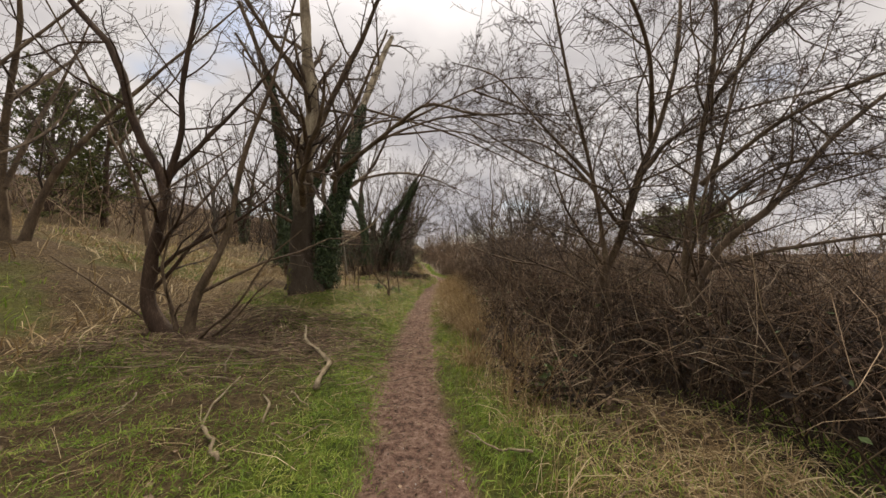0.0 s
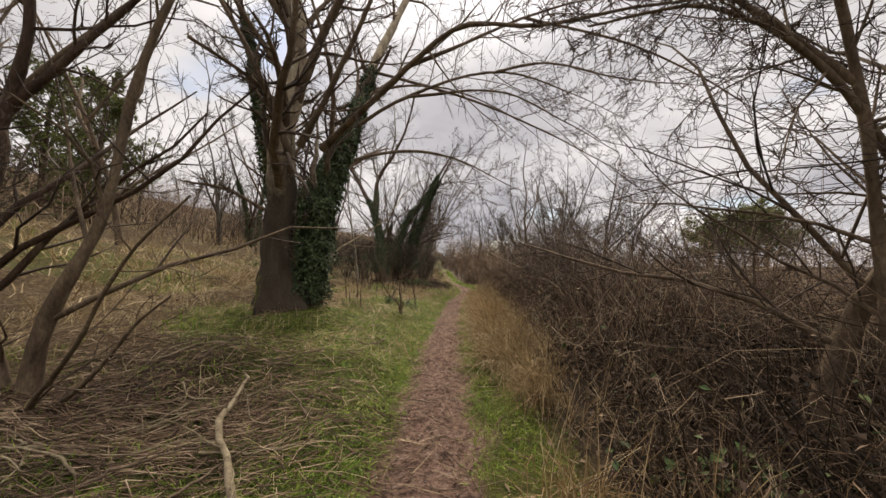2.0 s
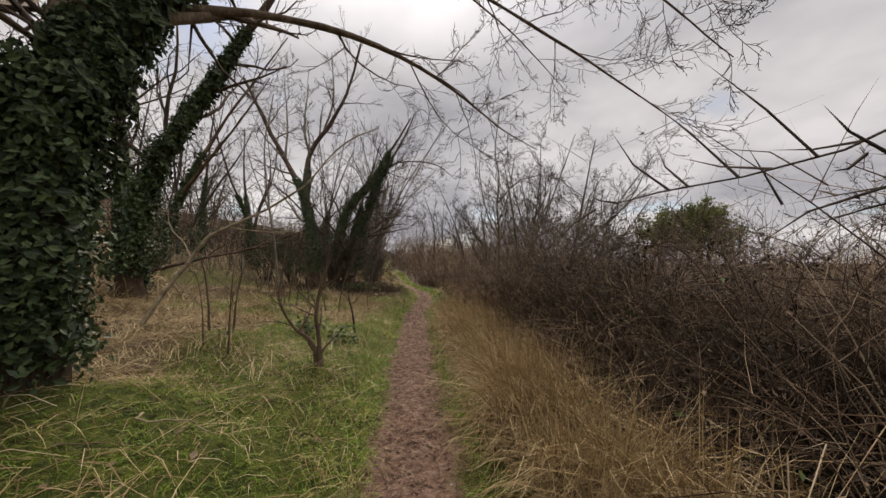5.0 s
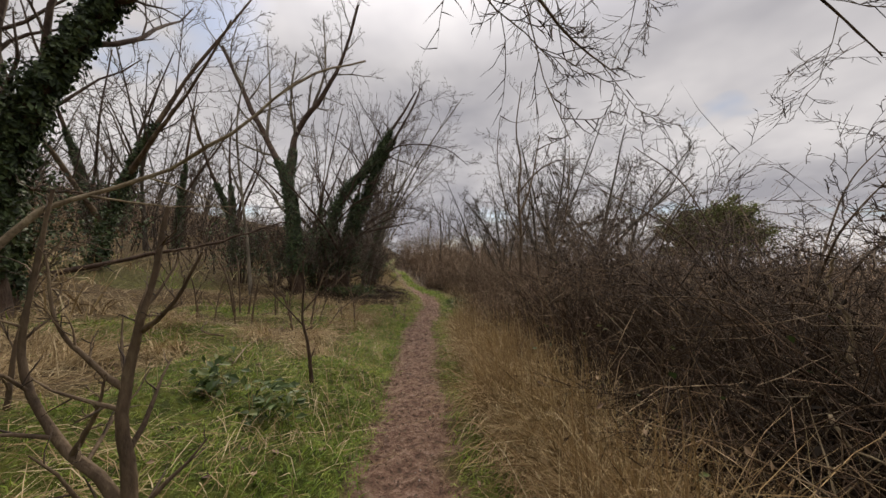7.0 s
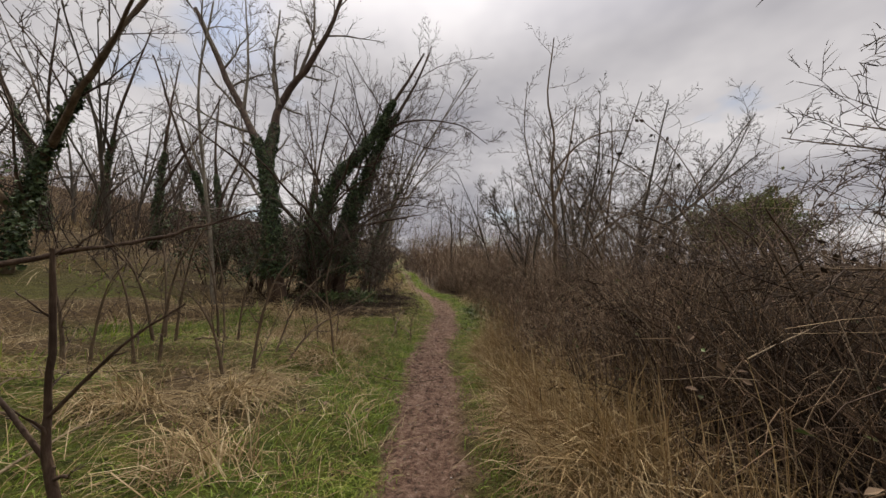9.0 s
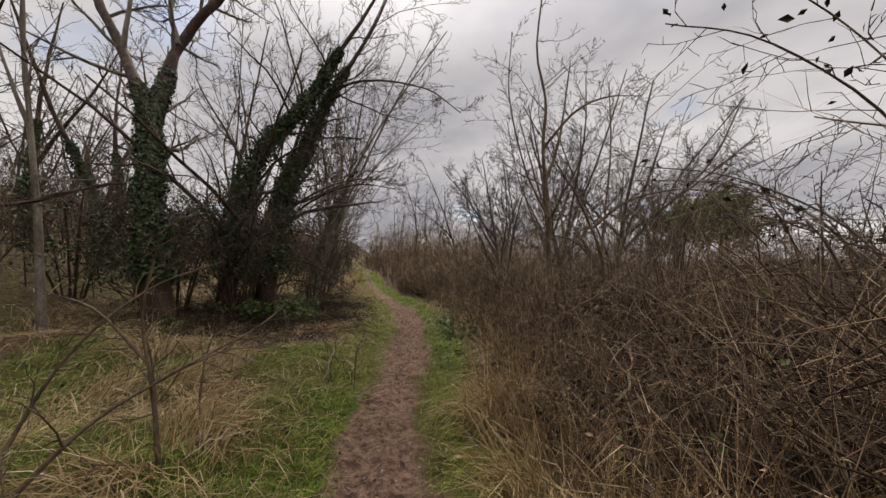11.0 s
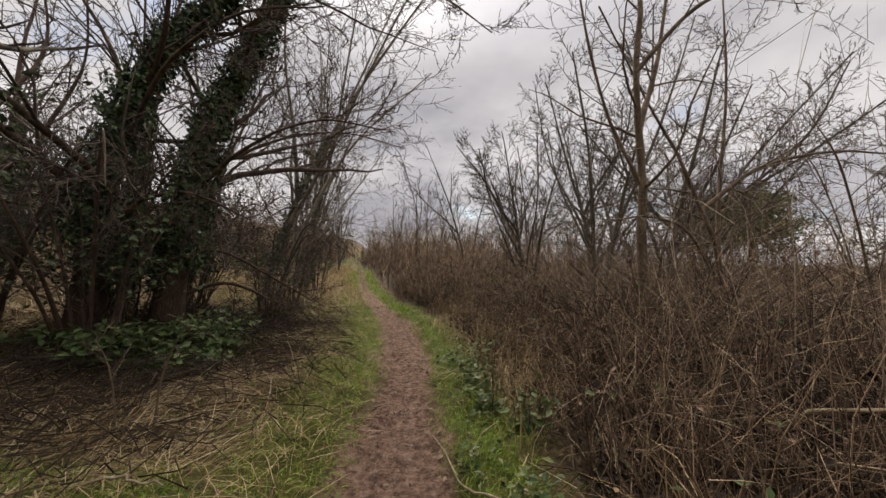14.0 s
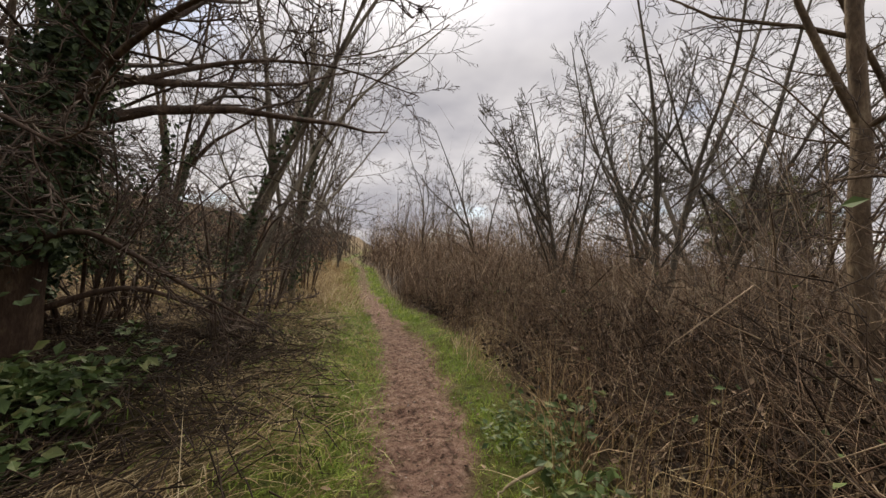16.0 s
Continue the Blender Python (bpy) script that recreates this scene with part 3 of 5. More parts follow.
# the whole tree drawn in towards the path
big_stems = [([(-0.04 + 0.89 * (x + 0.2), 3 + 0.89 * (y - 3), 1.45 + 0.89 * (z - 1.45)) for x, y, z in pts], r0 * 0.86, r1 * 0.86) for pts, r0, r1 in big_stems]
big_stems.append(([(-3.13, 8.93, 0.75), (-3.16, 8.94, 1.3), (-3.12, 8.95, 2.0), (-3.05, 9.0, 2.7)], 0.03, 0.012))
big_levels = [L(12, 0.3, 0.97, 48, 0.36, 0.42, 8, 0.14, 0.04), L(9, 0.15, 0.97, 45, 0.42, 0.55, 5, 0.2, 0.02), L(7, 0.2, 0.97, 42, 0.42, 0.6, 3, 0.22, 0.0)]
# Thin limbs get a darker bark; their backlit shade is put into the colour.
tree("tree", "large mature twin-stemmed tree, pale grey bark, ivy-covered second trunk, bare crown", big_stems, big_levels, g, M_BARK_BIG, M_TWIG,
     ivy=[(1, 0.05, 0.72, 23000, 0.031, 0.24), (3, 0.12, 0.78, 5000, 0.04, 0.13), (18, 0.1, 0.95, 1500, 0.034, 0.15)], sides=20, limb_bark=M_BARK_MID, flare=0.32)

g = rng(19)
k = 3000
ang = g.normal(3.3, 0.45, k)
hz = g.uniform(0, 1, k) ** 2.5 * 0.7
c = np.stack([-3.44 + np.cos(ang) * (0.46 - 0.13 * hz), 9.05 + np.sin(ang) * (0.46 - 0.13 * hz), 0.6 + hz], 1)
v, f = leaf_cards(c, np.stack([np.cos(ang), np.sin(ang), 0 * ang + 0.4], 1), 0.011, g, 0.35)
tagged(mesh_object("moss", v, f, M_MOSS, smooth=False), "yellow-green moss on the foot of the trunk", "moss", kind="stuff")

# ---- dark crooked tree and shrub ----
g = rng(12)
crook = [
    ([(-4.25, 5.85, 0.18), (-4.58, 5.82, 0.42), (-4.76, 5.8, 0.85), (-4.74, 5.8, 1.4), (-4.58, 5.8, 2.08), (-4.5, 5.8, 2.8), (-5.0, 5.75, 3.8), (-5.3, 5.7, 5.0), (-6.1, 5.6, 6.0), (-6.8, 5.4, 7.4)], 0.14, 0.035),
    ([(-4.5, 5.8, 2.75), (-4.2, 5.75, 3.6), (-4.15, 5.7, 4.5), (-3.8, 5.6, 6.0), (-3.6, 5.5, 7.5)], 0.06, 0.02),
    ([(-4.5, 5.8, 2.85), (-3.95, 5.9, 3.5), (-3.2, 6.1, 4.5), (-2.4, 6.2, 5.6)], 0.055, 0.012),
    ([(-4.6, 5.8, 1.6), (-4.3, 5.6, 1.9), (-3.95, 5.4, 2.2), (-3.7, 5.2, 2.9)], 0.035, 0.01),
]
tree("small_tree", "small crooked dark-barked tree with forked bare stems", crook, [L(12, 0.25, 0.97, 50, 0.36, 0.4, 7, 0.2, 0.04), L(8, 0.2, 0.97, 45, 0.42, 0.55, 5, 0.24, 0.02), L(5, 0.3, 0.97, 40, 0.4, 0.6, 3, 0.2, 0.0)], g, M_BARK_DARK, M_TWIG, sides=10)
g = rng(13)
bush = [
    ([(-4.2, 5.9, 0.18), (-4.05, 5.85, 0.8), (-3.7, 5.85, 1.5), (-3.5, 5.9, 2.1), (-3.25, 5.9, 3.3), (-2.8, 5.9, 4.5), (-2.4, 5.9, 6.0)], 0.085, 0.018),
    ([(-4.25, 5.85, 0.18), (-4.4, 5.8, 0.8), (-4.45, 5.7, 1.4), (-4.2, 5.6, 2.2)], 0.045, 0.012),
    ([(-4.1, 5.8, 0.18), (-3.6, 5.5, 0.4), (-3.0, 5.2, 0.8), (-2.4, 5.0, 1.5), (-1.9, 4.9, 1.9)], 0.03, 0.007),
    ([(-4.1, 5.9, 0.18), (-3.4, 5.7, 0.45), (-2.9, 5.6, 0.95), (-2.6, 5.6, 1.2)], 0.03, 0.007),
    ([(-4.25, 5.9, 0.18), (-4.9, 5.7, 0.7), (-5.4, 5.5, 1.2), (-5.8, 5.3, 1.6)], 0.03, 0.008),
]
tree("shrub", "bare multi-stemmed brown shrub with low spreading branches", bush, [L(7, 0.2, 0.95, 45, 0.4, 0.45, 6, 0.2, 0.04), L(4, 0.3, 0.95, 45, 0.45, 0.6, 4, 0.22, 0.0)], g, M_BARK_MID, M_TWIG, category="shrub", least=0.003)

# ---- hawthorn over the brambles ----
g = rng(14)
haw = [
    ([(2.2, 5.4, 0.0), (2.5, 5.3, 1.0), (2.75, 5.1, 1.75), (3.0, 4.95, 2.7), (3.5, 5.1, 3.8), (3.9, 5.3, 5.2), (4.0, 5.4, 7.0)], 0.075, 0.02),
    ([(2.65, 5.2, 0.1), (2.5, 5.1, 1.5), (2.3, 5.0, 2.6), (1.95, 4.9, 4.0), (1.6, 4.8, 5.8)], 0.05, 0.014),
    ([(3.4, 4.8, 0.0), (3.35, 4.6, 1.5), (3.5, 4.5, 2.8), (3.7, 4.4, 4.4), (3.6, 4.3, 6.4)], 0.06, 0.016),
    ([(3.6, 4.9, 0.0), (3.85, 4.9, 1.8), (4.3, 5.0, 3.4), (4.9, 5.1, 5.4)], 0.05, 0.014),
    ([(3.2, 4.7, 0.3), (3.6, 4.4, 1.5), (4.2, 4.2, 2.1), (5.0, 4.1, 3.0), (6.2, 4.0, 3.9), (7.6, 3.9, 4.6)], 0.055, 0.014),
    ([(3.0, 4.9, 2.7), (3.5, 4.9, 3.2), (4.6, 4.8, 3.6), (5.8, 4.6, 3.8)], 0.04, 0.01),
    ([(2.75, 5.1, 1.9), (2.1, 5.0, 2.7), (1.5, 5.1, 3.2), (0.8, 5.4, 3.3)], 0.032, 0.008),
    ([(3.18, 5.0, 3.08), (2.8, 4.4, 4.2), (2.1, 4.0, 5.0), (1.2, 3.7, 5.6)], 0.04, 0.01),
    ([(3.4, 4.6, 1.2), (4.2, 4.3, 1.5), (5.4, 4.0, 1.7), (6.8, 3.8, 1.9)], 0.035, 0.01),
    ([(3.5, 4.5, 2.4), (4.0, 3.9, 3.0), (4.6, 3.4, 3.3), (5.4, 2.9, 3.4)], 0.035, 0.009),
    ([(2.3, 5.0, 2.6), (1.6, 5.3, 3.6), (1.0, 5.5, 4.4), (0.3, 5.6, 4.7)], 0.028, 0.007),
    ([(3.6, 4.45, 3.4), (4.4, 4.3, 4.4), (5.4, 4.2, 5.0), (6.6, 4.2, 5.2)], 0.035, 0.008),
    ([(3.9, 4.9, 2.0), (4.6, 4.7, 2.6), (5.4, 4.5, 2.8), (6.2, 4.4, 2.7)], 0.035, 0.008),
]
tree("hawthorn", "leaning hawthorn with dense tangled bare twigs above brambles", haw, [L(16, 0.15, 0.97, 60, 0.42, 0.42, 7, 0.16, -0.01, (0.03, 0, 0)), L(12, 0.1, 0.97, 52, 0.45, 0.55, 5, 0.18, -0.01), L(9, 0.12, 0.97, 48, 0.5, 0.6, 3, 0.2, 0.0)], g, M_BARK_MID, M_TWIG, least=0.004)

# ---- forked ivy tree and leaning ivy stems on the bank ----
g = rng(15)
t2 = [
    ([(-4.0, 21.0, 0.4), (-4.25, 20.9, 2.2), (-4.75, 21.7, 4.3), (-5.9, 22.7, 6.2), (-7.1, 23.5, 8.2), (-8.4, 24.2, 10.6)], 0.18, 0.07),
    ([(-4.72, 21.7, 4.2), (-4.85, 22.4, 5.6), (-4.85, 22.9, 6.7), (-4.1, 23.0, 7.9), (-3.3, 23.1, 9.6), (-2.7, 23.2, 12.0)], 0.16, 0.05),
    ([(-4.85, 22.8, 6.5), (-5.2, 23.1, 7.8), (-5.1, 23.3, 10.0)], 0.08, 0.02),
    ([(-4.3, 23.0, 7.7), (-3.9, 23.0, 9.2), (-4.0, 23.0, 11.4)], 0.06, 0.02),
    ([(-5.9, 22.7, 6.2), (-5.9, 22.9, 8.0), (-6.2, 23.2, 10.4)], 0.06, 0.015),
]
mid_levels = [L(12, 0.3, 0.97, 45, 0.38, 0.42, 7, 0.15, 0.06), L(9, 0.2, 0.97, 44, 0.42, 0.55, 5, 0.2, 0.03), L(6, 0.2, 0.97, 40, 0.45, 0.6, 3, 0.22, 0.02)]
tree("tree", "forked bare tree with ivy round its lower trunk on the bank", t2, mid_levels, g, M_BARK_DARK, M_TWIG, limb_bark=M_BARK_GREY, ivy=[(0, 0.1, 0.5, 8000, 0.036, 0.2), (1, 0.0, 0.22, 1200, 0.04, 0.07)], sides=12, least=0.006)
g = rng(16)
lean = [
    ([(-3.9, 22.9, 0.5), (-3.65, 22.8, 2.3), (-3.1, 22.8, 4.1), (-2.1, 22.8, 5.35), (-1.3, 22.8, 6.7), (-0.3, 22.8, 8.4)], 0.18, 0.03),
    ([(-3.2, 23.3, 0.5), (-2.95, 23.2, 1.6), (-2.65, 23.2, 3.1), (-2.2, 23.3, 4.4), (-1.8, 23.5, 5.6), (-0.9, 23.6, 7.2), (-0.1, 23.8, 9.0)], 0.2, 0.03),
    ([(-2.0, 23.5, 5.8), (-0.8, 23.9, 6.6), (0.9, 23.9, 6.5), (1.9, 23.6, 5.7)], 0.05, 0.01),
    ([(-3.4, 23.6, 0.5), (-3.2, 23.8, 2.4), (-2.6, 24.2, 5.0), (-1.8, 24.8, 8.0)], 0.1, 0.02),
    ([(-3.6, 22.8, 1.5), (-3.0, 22.2, 2.0), (-2.2, 21.8, 2.2), (-1.4, 21.6, 1.9)], 0.035, 0.008),
    ([(-3.0, 23.2, 1.4), (-2.3, 22.9, 1.6), (-1.6, 22.7, 1.3), (-1.0, 22.8, 0.9)], 0.035, 0.008),
    ([(-2.8, 23.2, 2.4), (-1.9, 22.7, 3.0), (-0.9, 22.3, 3.3), (0.0, 22.2, 3.2)], 0.035, 0.007),
    ([(-3.4, 22.8, 3.0), (-2.5, 22.0, 3.7), (-1.5, 21.4, 4.0), (-0.6, 21.0, 3.9)], 0.035, 0.007),
    ([(-3.1, 23.4, 0.9), (-2.5, 23.8, 1.1), (-1.9, 24.4, 0.7), (-1.5, 24.6, 0.55)], 0.035, 0.01),
    ([(-2.7, 23.3, 2.8), (-1.8, 24.0, 3.6), (-0.8, 24.6, 4.0), (0.4, 25.0, 3.9)], 0.035, 0.007),
]
tree("ivy_tree", "leaning stems thickly wrapped in dark ivy beside the path", lean, [L(15, 0.2, 0.97, 50, 0.42, 0.36, 7, 0.14, 0.03), L(8, 0.15, 0.97, 42, 0.42, 0.55, 5, 0.18, 0.03), L(6, 0.15, 0.97, 40, 0.45, 0.6, 3, 0.2, 0.02)], g, M_BARK_DARK, M_TWIG, ivy=[(0, 0.14, 0.8, 13000, 0.036, 0.34), (1, 0.14, 0.78, 13000, 0.036, 0.32), (3, 0.12, 0.6, 5000, 0.036, 0.24)], sides=9, least=0.006)

g = rng(18)
tree("ivy_tree", "leaning tree wholly wrapped in dark ivy on the bank", [
    ([(-6.1, 14.6, 0.7), (-6.15, 14.5, 2.1), (-5.75, 14.5, 3.4), (-5.1, 14.5, 4.6), (-4.4, 14.5, 5.8), (-3.4, 14.6, 7.6), (-2.6, 14.8, 9.4)], 0.2, 0.05),
    ([(-6.2, 14.9, 0.8), (-6.6, 15.0, 2.6), (-6.9, 15.2, 5.0), (-6.8, 15.4, 8.4)], 0.16, 0.04),
], [L(10, 0.35, 0.97, 45, 0.38, 0.42, 7, 0.15, 0.06), L(7, 0.2, 0.97, 44, 0.42, 0.55, 5, 0.2, 0.03), L(6, 0.2, 0.97, 40, 0.45, 0.6, 3, 0.22, 0.02)], g, M_BARK_DARK, M_TWIG,
     ivy=[(0, 0.08, 0.74, 9500, 0.045, 0.26), (1, 0.08, 0.6, 5500, 0.045, 0.22)], least=0.006)

# ---- further trees on the left bank ----
g = rng(17)
slim = [([(-5.2, 20.3, 0.5), (-5.4, 20.4, 1.9), (-5.75, 20.6, 3.8), (-6.0, 20.7, 6.0), (-5.7, 20.7, 8.2)], 0.06, 0.02),
        ([(-5.72, 20.6, 3.6), (-6.3, 20.8, 4.8), (-6.9, 21.0, 6.4)], 0.036, 0.012)]
tree("small_tree", "slender pale-barked young tree leaning over the bank", slim, [L(8, 0.35, 0.97, 42, 0.3, 0.4, 6, 0.18, 0.06), L(5, 0.2, 0.97, 40, 0.45, 0.6, 4, 0.2, 0.03)], g, M_BARK_GREY, M_TWIG, sides=8)


def leaning_tree(name, label, x, y, h, lean, seed, ivy_leaves=0, stems=3, mat=M_BARK_MID, twig=M_TWIG, r=0.1, least=0.007, parts=False, group="", spread_out=0.22, orders=(9, 7, 5), ratio=0.36, slim=False):
    """A bare tree of several stems that lean by the given metres at their tops."""
    g = rng(seed)
    z = float(ground_z(x, y))
    st = []
    for k in range(stems):
        a = g.uniform(0, 6.28)
        w = h * spread_out * g.uniform(0.4, 1.2)
        dx, dy = lean[0] + w * math.cos(a), lean[1] + w * math.sin(a)
        hh = h * g.uniform(0.75, 1.0) * (1 - 0.3 * min(1.0, w / (h * 0.6)) ** 2) if k else h
        w1, w2, w3, w4 = g.normal(0, 0.022 * h, 4)
        if k and k % 4:
            part_up = g.uniform(0.06, 0.42)
            p0, p1 = np.array(st[0][0][1]), np.array(st[0][0][2])
            base_pt = np.array(st[0][0][0]) * (1 - part_up / 0.25) + p0 * part_up / 0.25 if part_up < 0.25 else p0 + (p1 - p0) * (part_up - 0.25) / 0.35
            bx, by, bz = base_pt
            rest = z + hh - bz
            st.append(([(bx, by, bz), (bx + dx * 0.3, by + dy * 0.3, bz + rest * 0.28), (bx + dx * 0.68 + w1, by + dy * 0.68 + w2, bz + rest * 0.62), (bx + dx + w3, by + dy + w4, bz + rest)], r * g.uniform(0.4, 0.65), r * 0.12))
            continue
        x0, y0 = x + 0.25 * math.cos(a) * (k > 0), y + 0.25 * math.sin(a) * (k > 0)
        st.append(([(x0, y0, z), (x0 + dx * 0.14, y0 + dy * 0.14, z + hh * 0.25), (x0 + dx * 0.48 + w1, y0 + dy * 0.48 + w2, z + hh * 0.6), (x0 + dx, y0 + dy, z + hh)], r * g.uniform(0.7, 1.0), r * 0.16))
    iv = [(0, 0.05, 0.55, ivy_leaves, 0.055, 0.22)] if ivy_leaves else []
    steps = (4, 3, 3) if slim else (6, 4, 3)
    return tree(name, label, st, [L(orders[0], 0.25, 0.97, 42, ratio, 0.42, steps[0], 0.13, 0.04), L(orders[1], 0.15, 0.97, 42, 0.44, 0.55, steps[1], 0.16, 0.03), L(orders[2], 0.15, 0.97, 40, 0.45, 0.6, steps[2], 0.18, 0.02)],
                g, mat, twig, ivy=iv, sides=7, least=least, limb_parts=parts, group=group)


ROW = "bare trees along the bank"
leaning_tree("tree", "bare multi-stemmed tree leaning over the path", -2.9, 26.6, 9.5, (1.6, 0.6), 41, 500, 6, M_BARK_GREY, parts=True, group=ROW, spread_out=0.36, orders=(9, 8, 5))
leaning_tree("tree", "bare multi-stemmed tree leaning over the path", -2.6, 30.0, 9.0, (1.4, 0.2), 42, 500, 6, M_BARK_GREY, r=0.11, parts=True, group=ROW, spread_out=0.36, orders=(9, 8, 5))
leaning_tree("tree", "bare multi-stemmed tree leaning over the path", -3.6, 34.0, 9.5, (1.5, 0.0), 43, 0, 6, M_BARK_GREY, least=0.009, group=ROW)
leaning_tree("tree", "bare multi-stemmed tree leaning over the path", -4.2, 39.0, 9.5, (1.2, 0.0), 44, 0, 5, M_BARK_GREY, least=0.011, group=ROW)
leaning_tree("tree", "bare multi-stemmed tree leaning over the path", -5.4, 29.5, 9.0, (0.9, 0.0), 45, 900, 3, least=0.009, group=ROW)
leaning_tree("tree", "bare multi-stemmed tree leaning over the path", -4.9, 25.2, 8.0, (0.7, 0.0), 46, 1500, 3, least=0.008, group=ROW)

NEAR = "bare trees above the bank"
leaning_tree("tree", "spreading bare tree on the rough grass bank", -8.8, 4.4, 8.5, (1.0, 0.6), 51, 0, 6, M_BARK_MID, r=0.13, least=0.006, group=NEAR, spread_out=0.5, orders=(11, 9, 5))
leaning_tree("tree", "spreading bare tree on the rough grass bank", -10.5, 8.6, 9.0, (1.5, 0.0), 56, 0, 5, M_BARK_MID, r=0.13, least=0.007, group=NEAR, spread_out=0.45, orders=(10, 8, 4))
leaning_tree("tree", "spreading bare tree on the rough grass bank", -11.0, 13.5, 9.0, (0.5, 0.0), 52, 0, 4, M_BARK_MID, r=0.13, least=0.007, group=NEAR, spread_out=0.45, orders=(9, 7, 4))
leaning_tree("tree", "spreading bare tree on the rough grass bank", -9.0, 19.5, 8.5, (0.8, 0.0), 53, 2500, 3, M_BARK_MID, r=0.13, least=0.008, group=NEAR, spread_out=0.4, orders=(9, 7, 4))
g = rng(54)
tree("tree", "stout upright grey tree standing in the scrub", [
    ([(3.72, 22.0, -0.1), (3.62, 22.0, 1.6), (3.64, 22.0, 2.8), (3.52, 21.95, 4.2), (3.66, 22.0, 5.4), (3.5, 22.1, 6.8), (3.75, 22.1, 8.6)], 0.08, 0.016),
    ([(3.58, 22.0, 3.4), (4.1, 22.2, 4.6), (4.5, 22.3, 6.6)], 0.055, 0.015), ([(3.6, 22.0, 2.6), (3.1, 22.1, 3.8), (2.8, 22.2, 5.6), (2.9, 22.2, 7.2)], 0.03, 0.01),
    ([(3.52, 21.95, 4.2), (4.2, 21.7, 5.0), (5.0, 21.6, 5.4), (6.0, 21.6, 5.5)], 0.04, 0.01)],
     [L(10, 0.3, 0.97, 48, 0.34, 0.42, 7, 0.15, 0.05), L(7, 0.2, 0.97, 44, 0.42, 0.55, 5, 0.2, 0.03), L(5, 0.25, 0.97, 40, 0.42, 0.6, 4, 0.22, 0.0)], g, M_BARK_MID, M_TWIG, least=0.005)
g = rng(55)
tree("thorn_tree", "forked thorn tree with long sweeping bare twigs above scrub", [([(5.3, 22.3, -0.1), (5.2, 22.3, 1.6), (4.9, 22.4, 2.6), (4.55, 22.4, 3.3), (4.1, 22.4, 4.0), (3.2, 22.3, 5.4)], 0.05, 0.012),
     ([(5.2, 22.3, 1.5), (5.5, 22.5, 2.8), (5.8, 22.6, 4.6), (5.9, 22.7, 6.4)], 0.045, 0.012), ([(5.0, 22.4, 2.3), (5.9, 22.2, 3.0), (7.2, 22.0, 3.3), (8.6, 21.8, 3.2)], 0.045, 0.01),
     ([(5.2, 22.3, 1.2), (4.4, 22.0, 1.9), (3.6, 21.8, 2.1), (2.8, 21.7, 2.0)], 0.035, 0.008)],
     [L(12, 0.2, 0.97, 55, 0.4, 0.42, 7, 0.16, 0.0), L(8, 0.15, 0.97, 48, 0.44, 0.55, 5, 0.2, 0.0), L(4, 0.2, 0.97, 44, 0.44, 0.6, 4, 0.2, 0.0)], g, M_BARK_MID, M_TWIG, category="tree", least=0.0045)

IVY = "ivy-clad trees on the hillside"
for n, (x, y, h) in enumerate([(-12.4, 28.2, 9.5), (-9.9, 28.8, 9.0), (-13.8, 25.0, 9.0), (-8.4, 26.2, 8.0), (-16.5, 30.0, 10.0), (-7.2, 32.0, 9.0)]):
    leaning_tree("ivy_tree", "bare-topped tree with trunk sleeved in dark ivy", x, y, h, (0.6, 0.0), 60 + n, 2600, 2, M_BARK_DARK, r=0.16, least=0.011, group=IVY, spread_out=0.3, orders=(8, 6, 4))


def drooping_conifer(x, y, h, w, seed):
    g = rng(seed)
    z = float(ground_z(x, y))
    top = thing("conifer", "dark green ivy-hung evergreen tree on the hillside", "tree", (x, y, z), "dark evergreens")
    P = smooth_line([(0, 0, -0.3), (0.1, 0, h * 0.5), (0.3, 0.1, h)], 14, g, 0.03)
    R = np.linspace(0.18, 0.03, 14)
    v, f = tubes([(P[None], R[None])], 8)
    mesh_object("trunk", v, f, M_BARK_DARK, top)
    B, BR = spawn(P[None], R[None], g, 54, 0.06, 0.98, 58, 0.42 * w / h * 2, 0.3, 7, 0.1, 0.03, 0.012)
    B2, BR2 = spawn(B, BR, g, 8, 0.2, 0.98, 40, 0.34, 0.5, 7, 0.1, -0.1, 0.006)
    B, BR = np.concatenate([B, B2]), np.concatenate([BR, BR2])
    v, f = tubes([(B, BR)], 3)
    tagged(mesh_object("bough_spray", v, f, M_BARK_DARK, top), kind="stuff")
    k = 17000
    i, j = g.integers(0, len(B), k), g.uniform(0.25, 1, k) * 5.99
    a = j.astype(int)
    c = B[i, a] * (1 - (j % 1))[:, None] + B[i, a + 1] * (j % 1)[:, None]
    c = c + g.normal(0, 0.05, (k, 3)) + np.array([0, 0, -0.03])
    v, f = leaf_cards(c, np.tile([0, 0, 1.0], (k, 1)), 0.055, g, 0.9)
    tagged(mesh_object("foliage", v, f, M_CONIFER, top, smooth=False), kind="stuff")


drooping_conifer(-21.5, 19.5, 7.0, 3.4, 71)
drooping_conifer(-17.5, 18.5, 7.0, 3.0, 72)
drooping_conifer(-24.5, 24.0, 7.5, 4.0, 73)

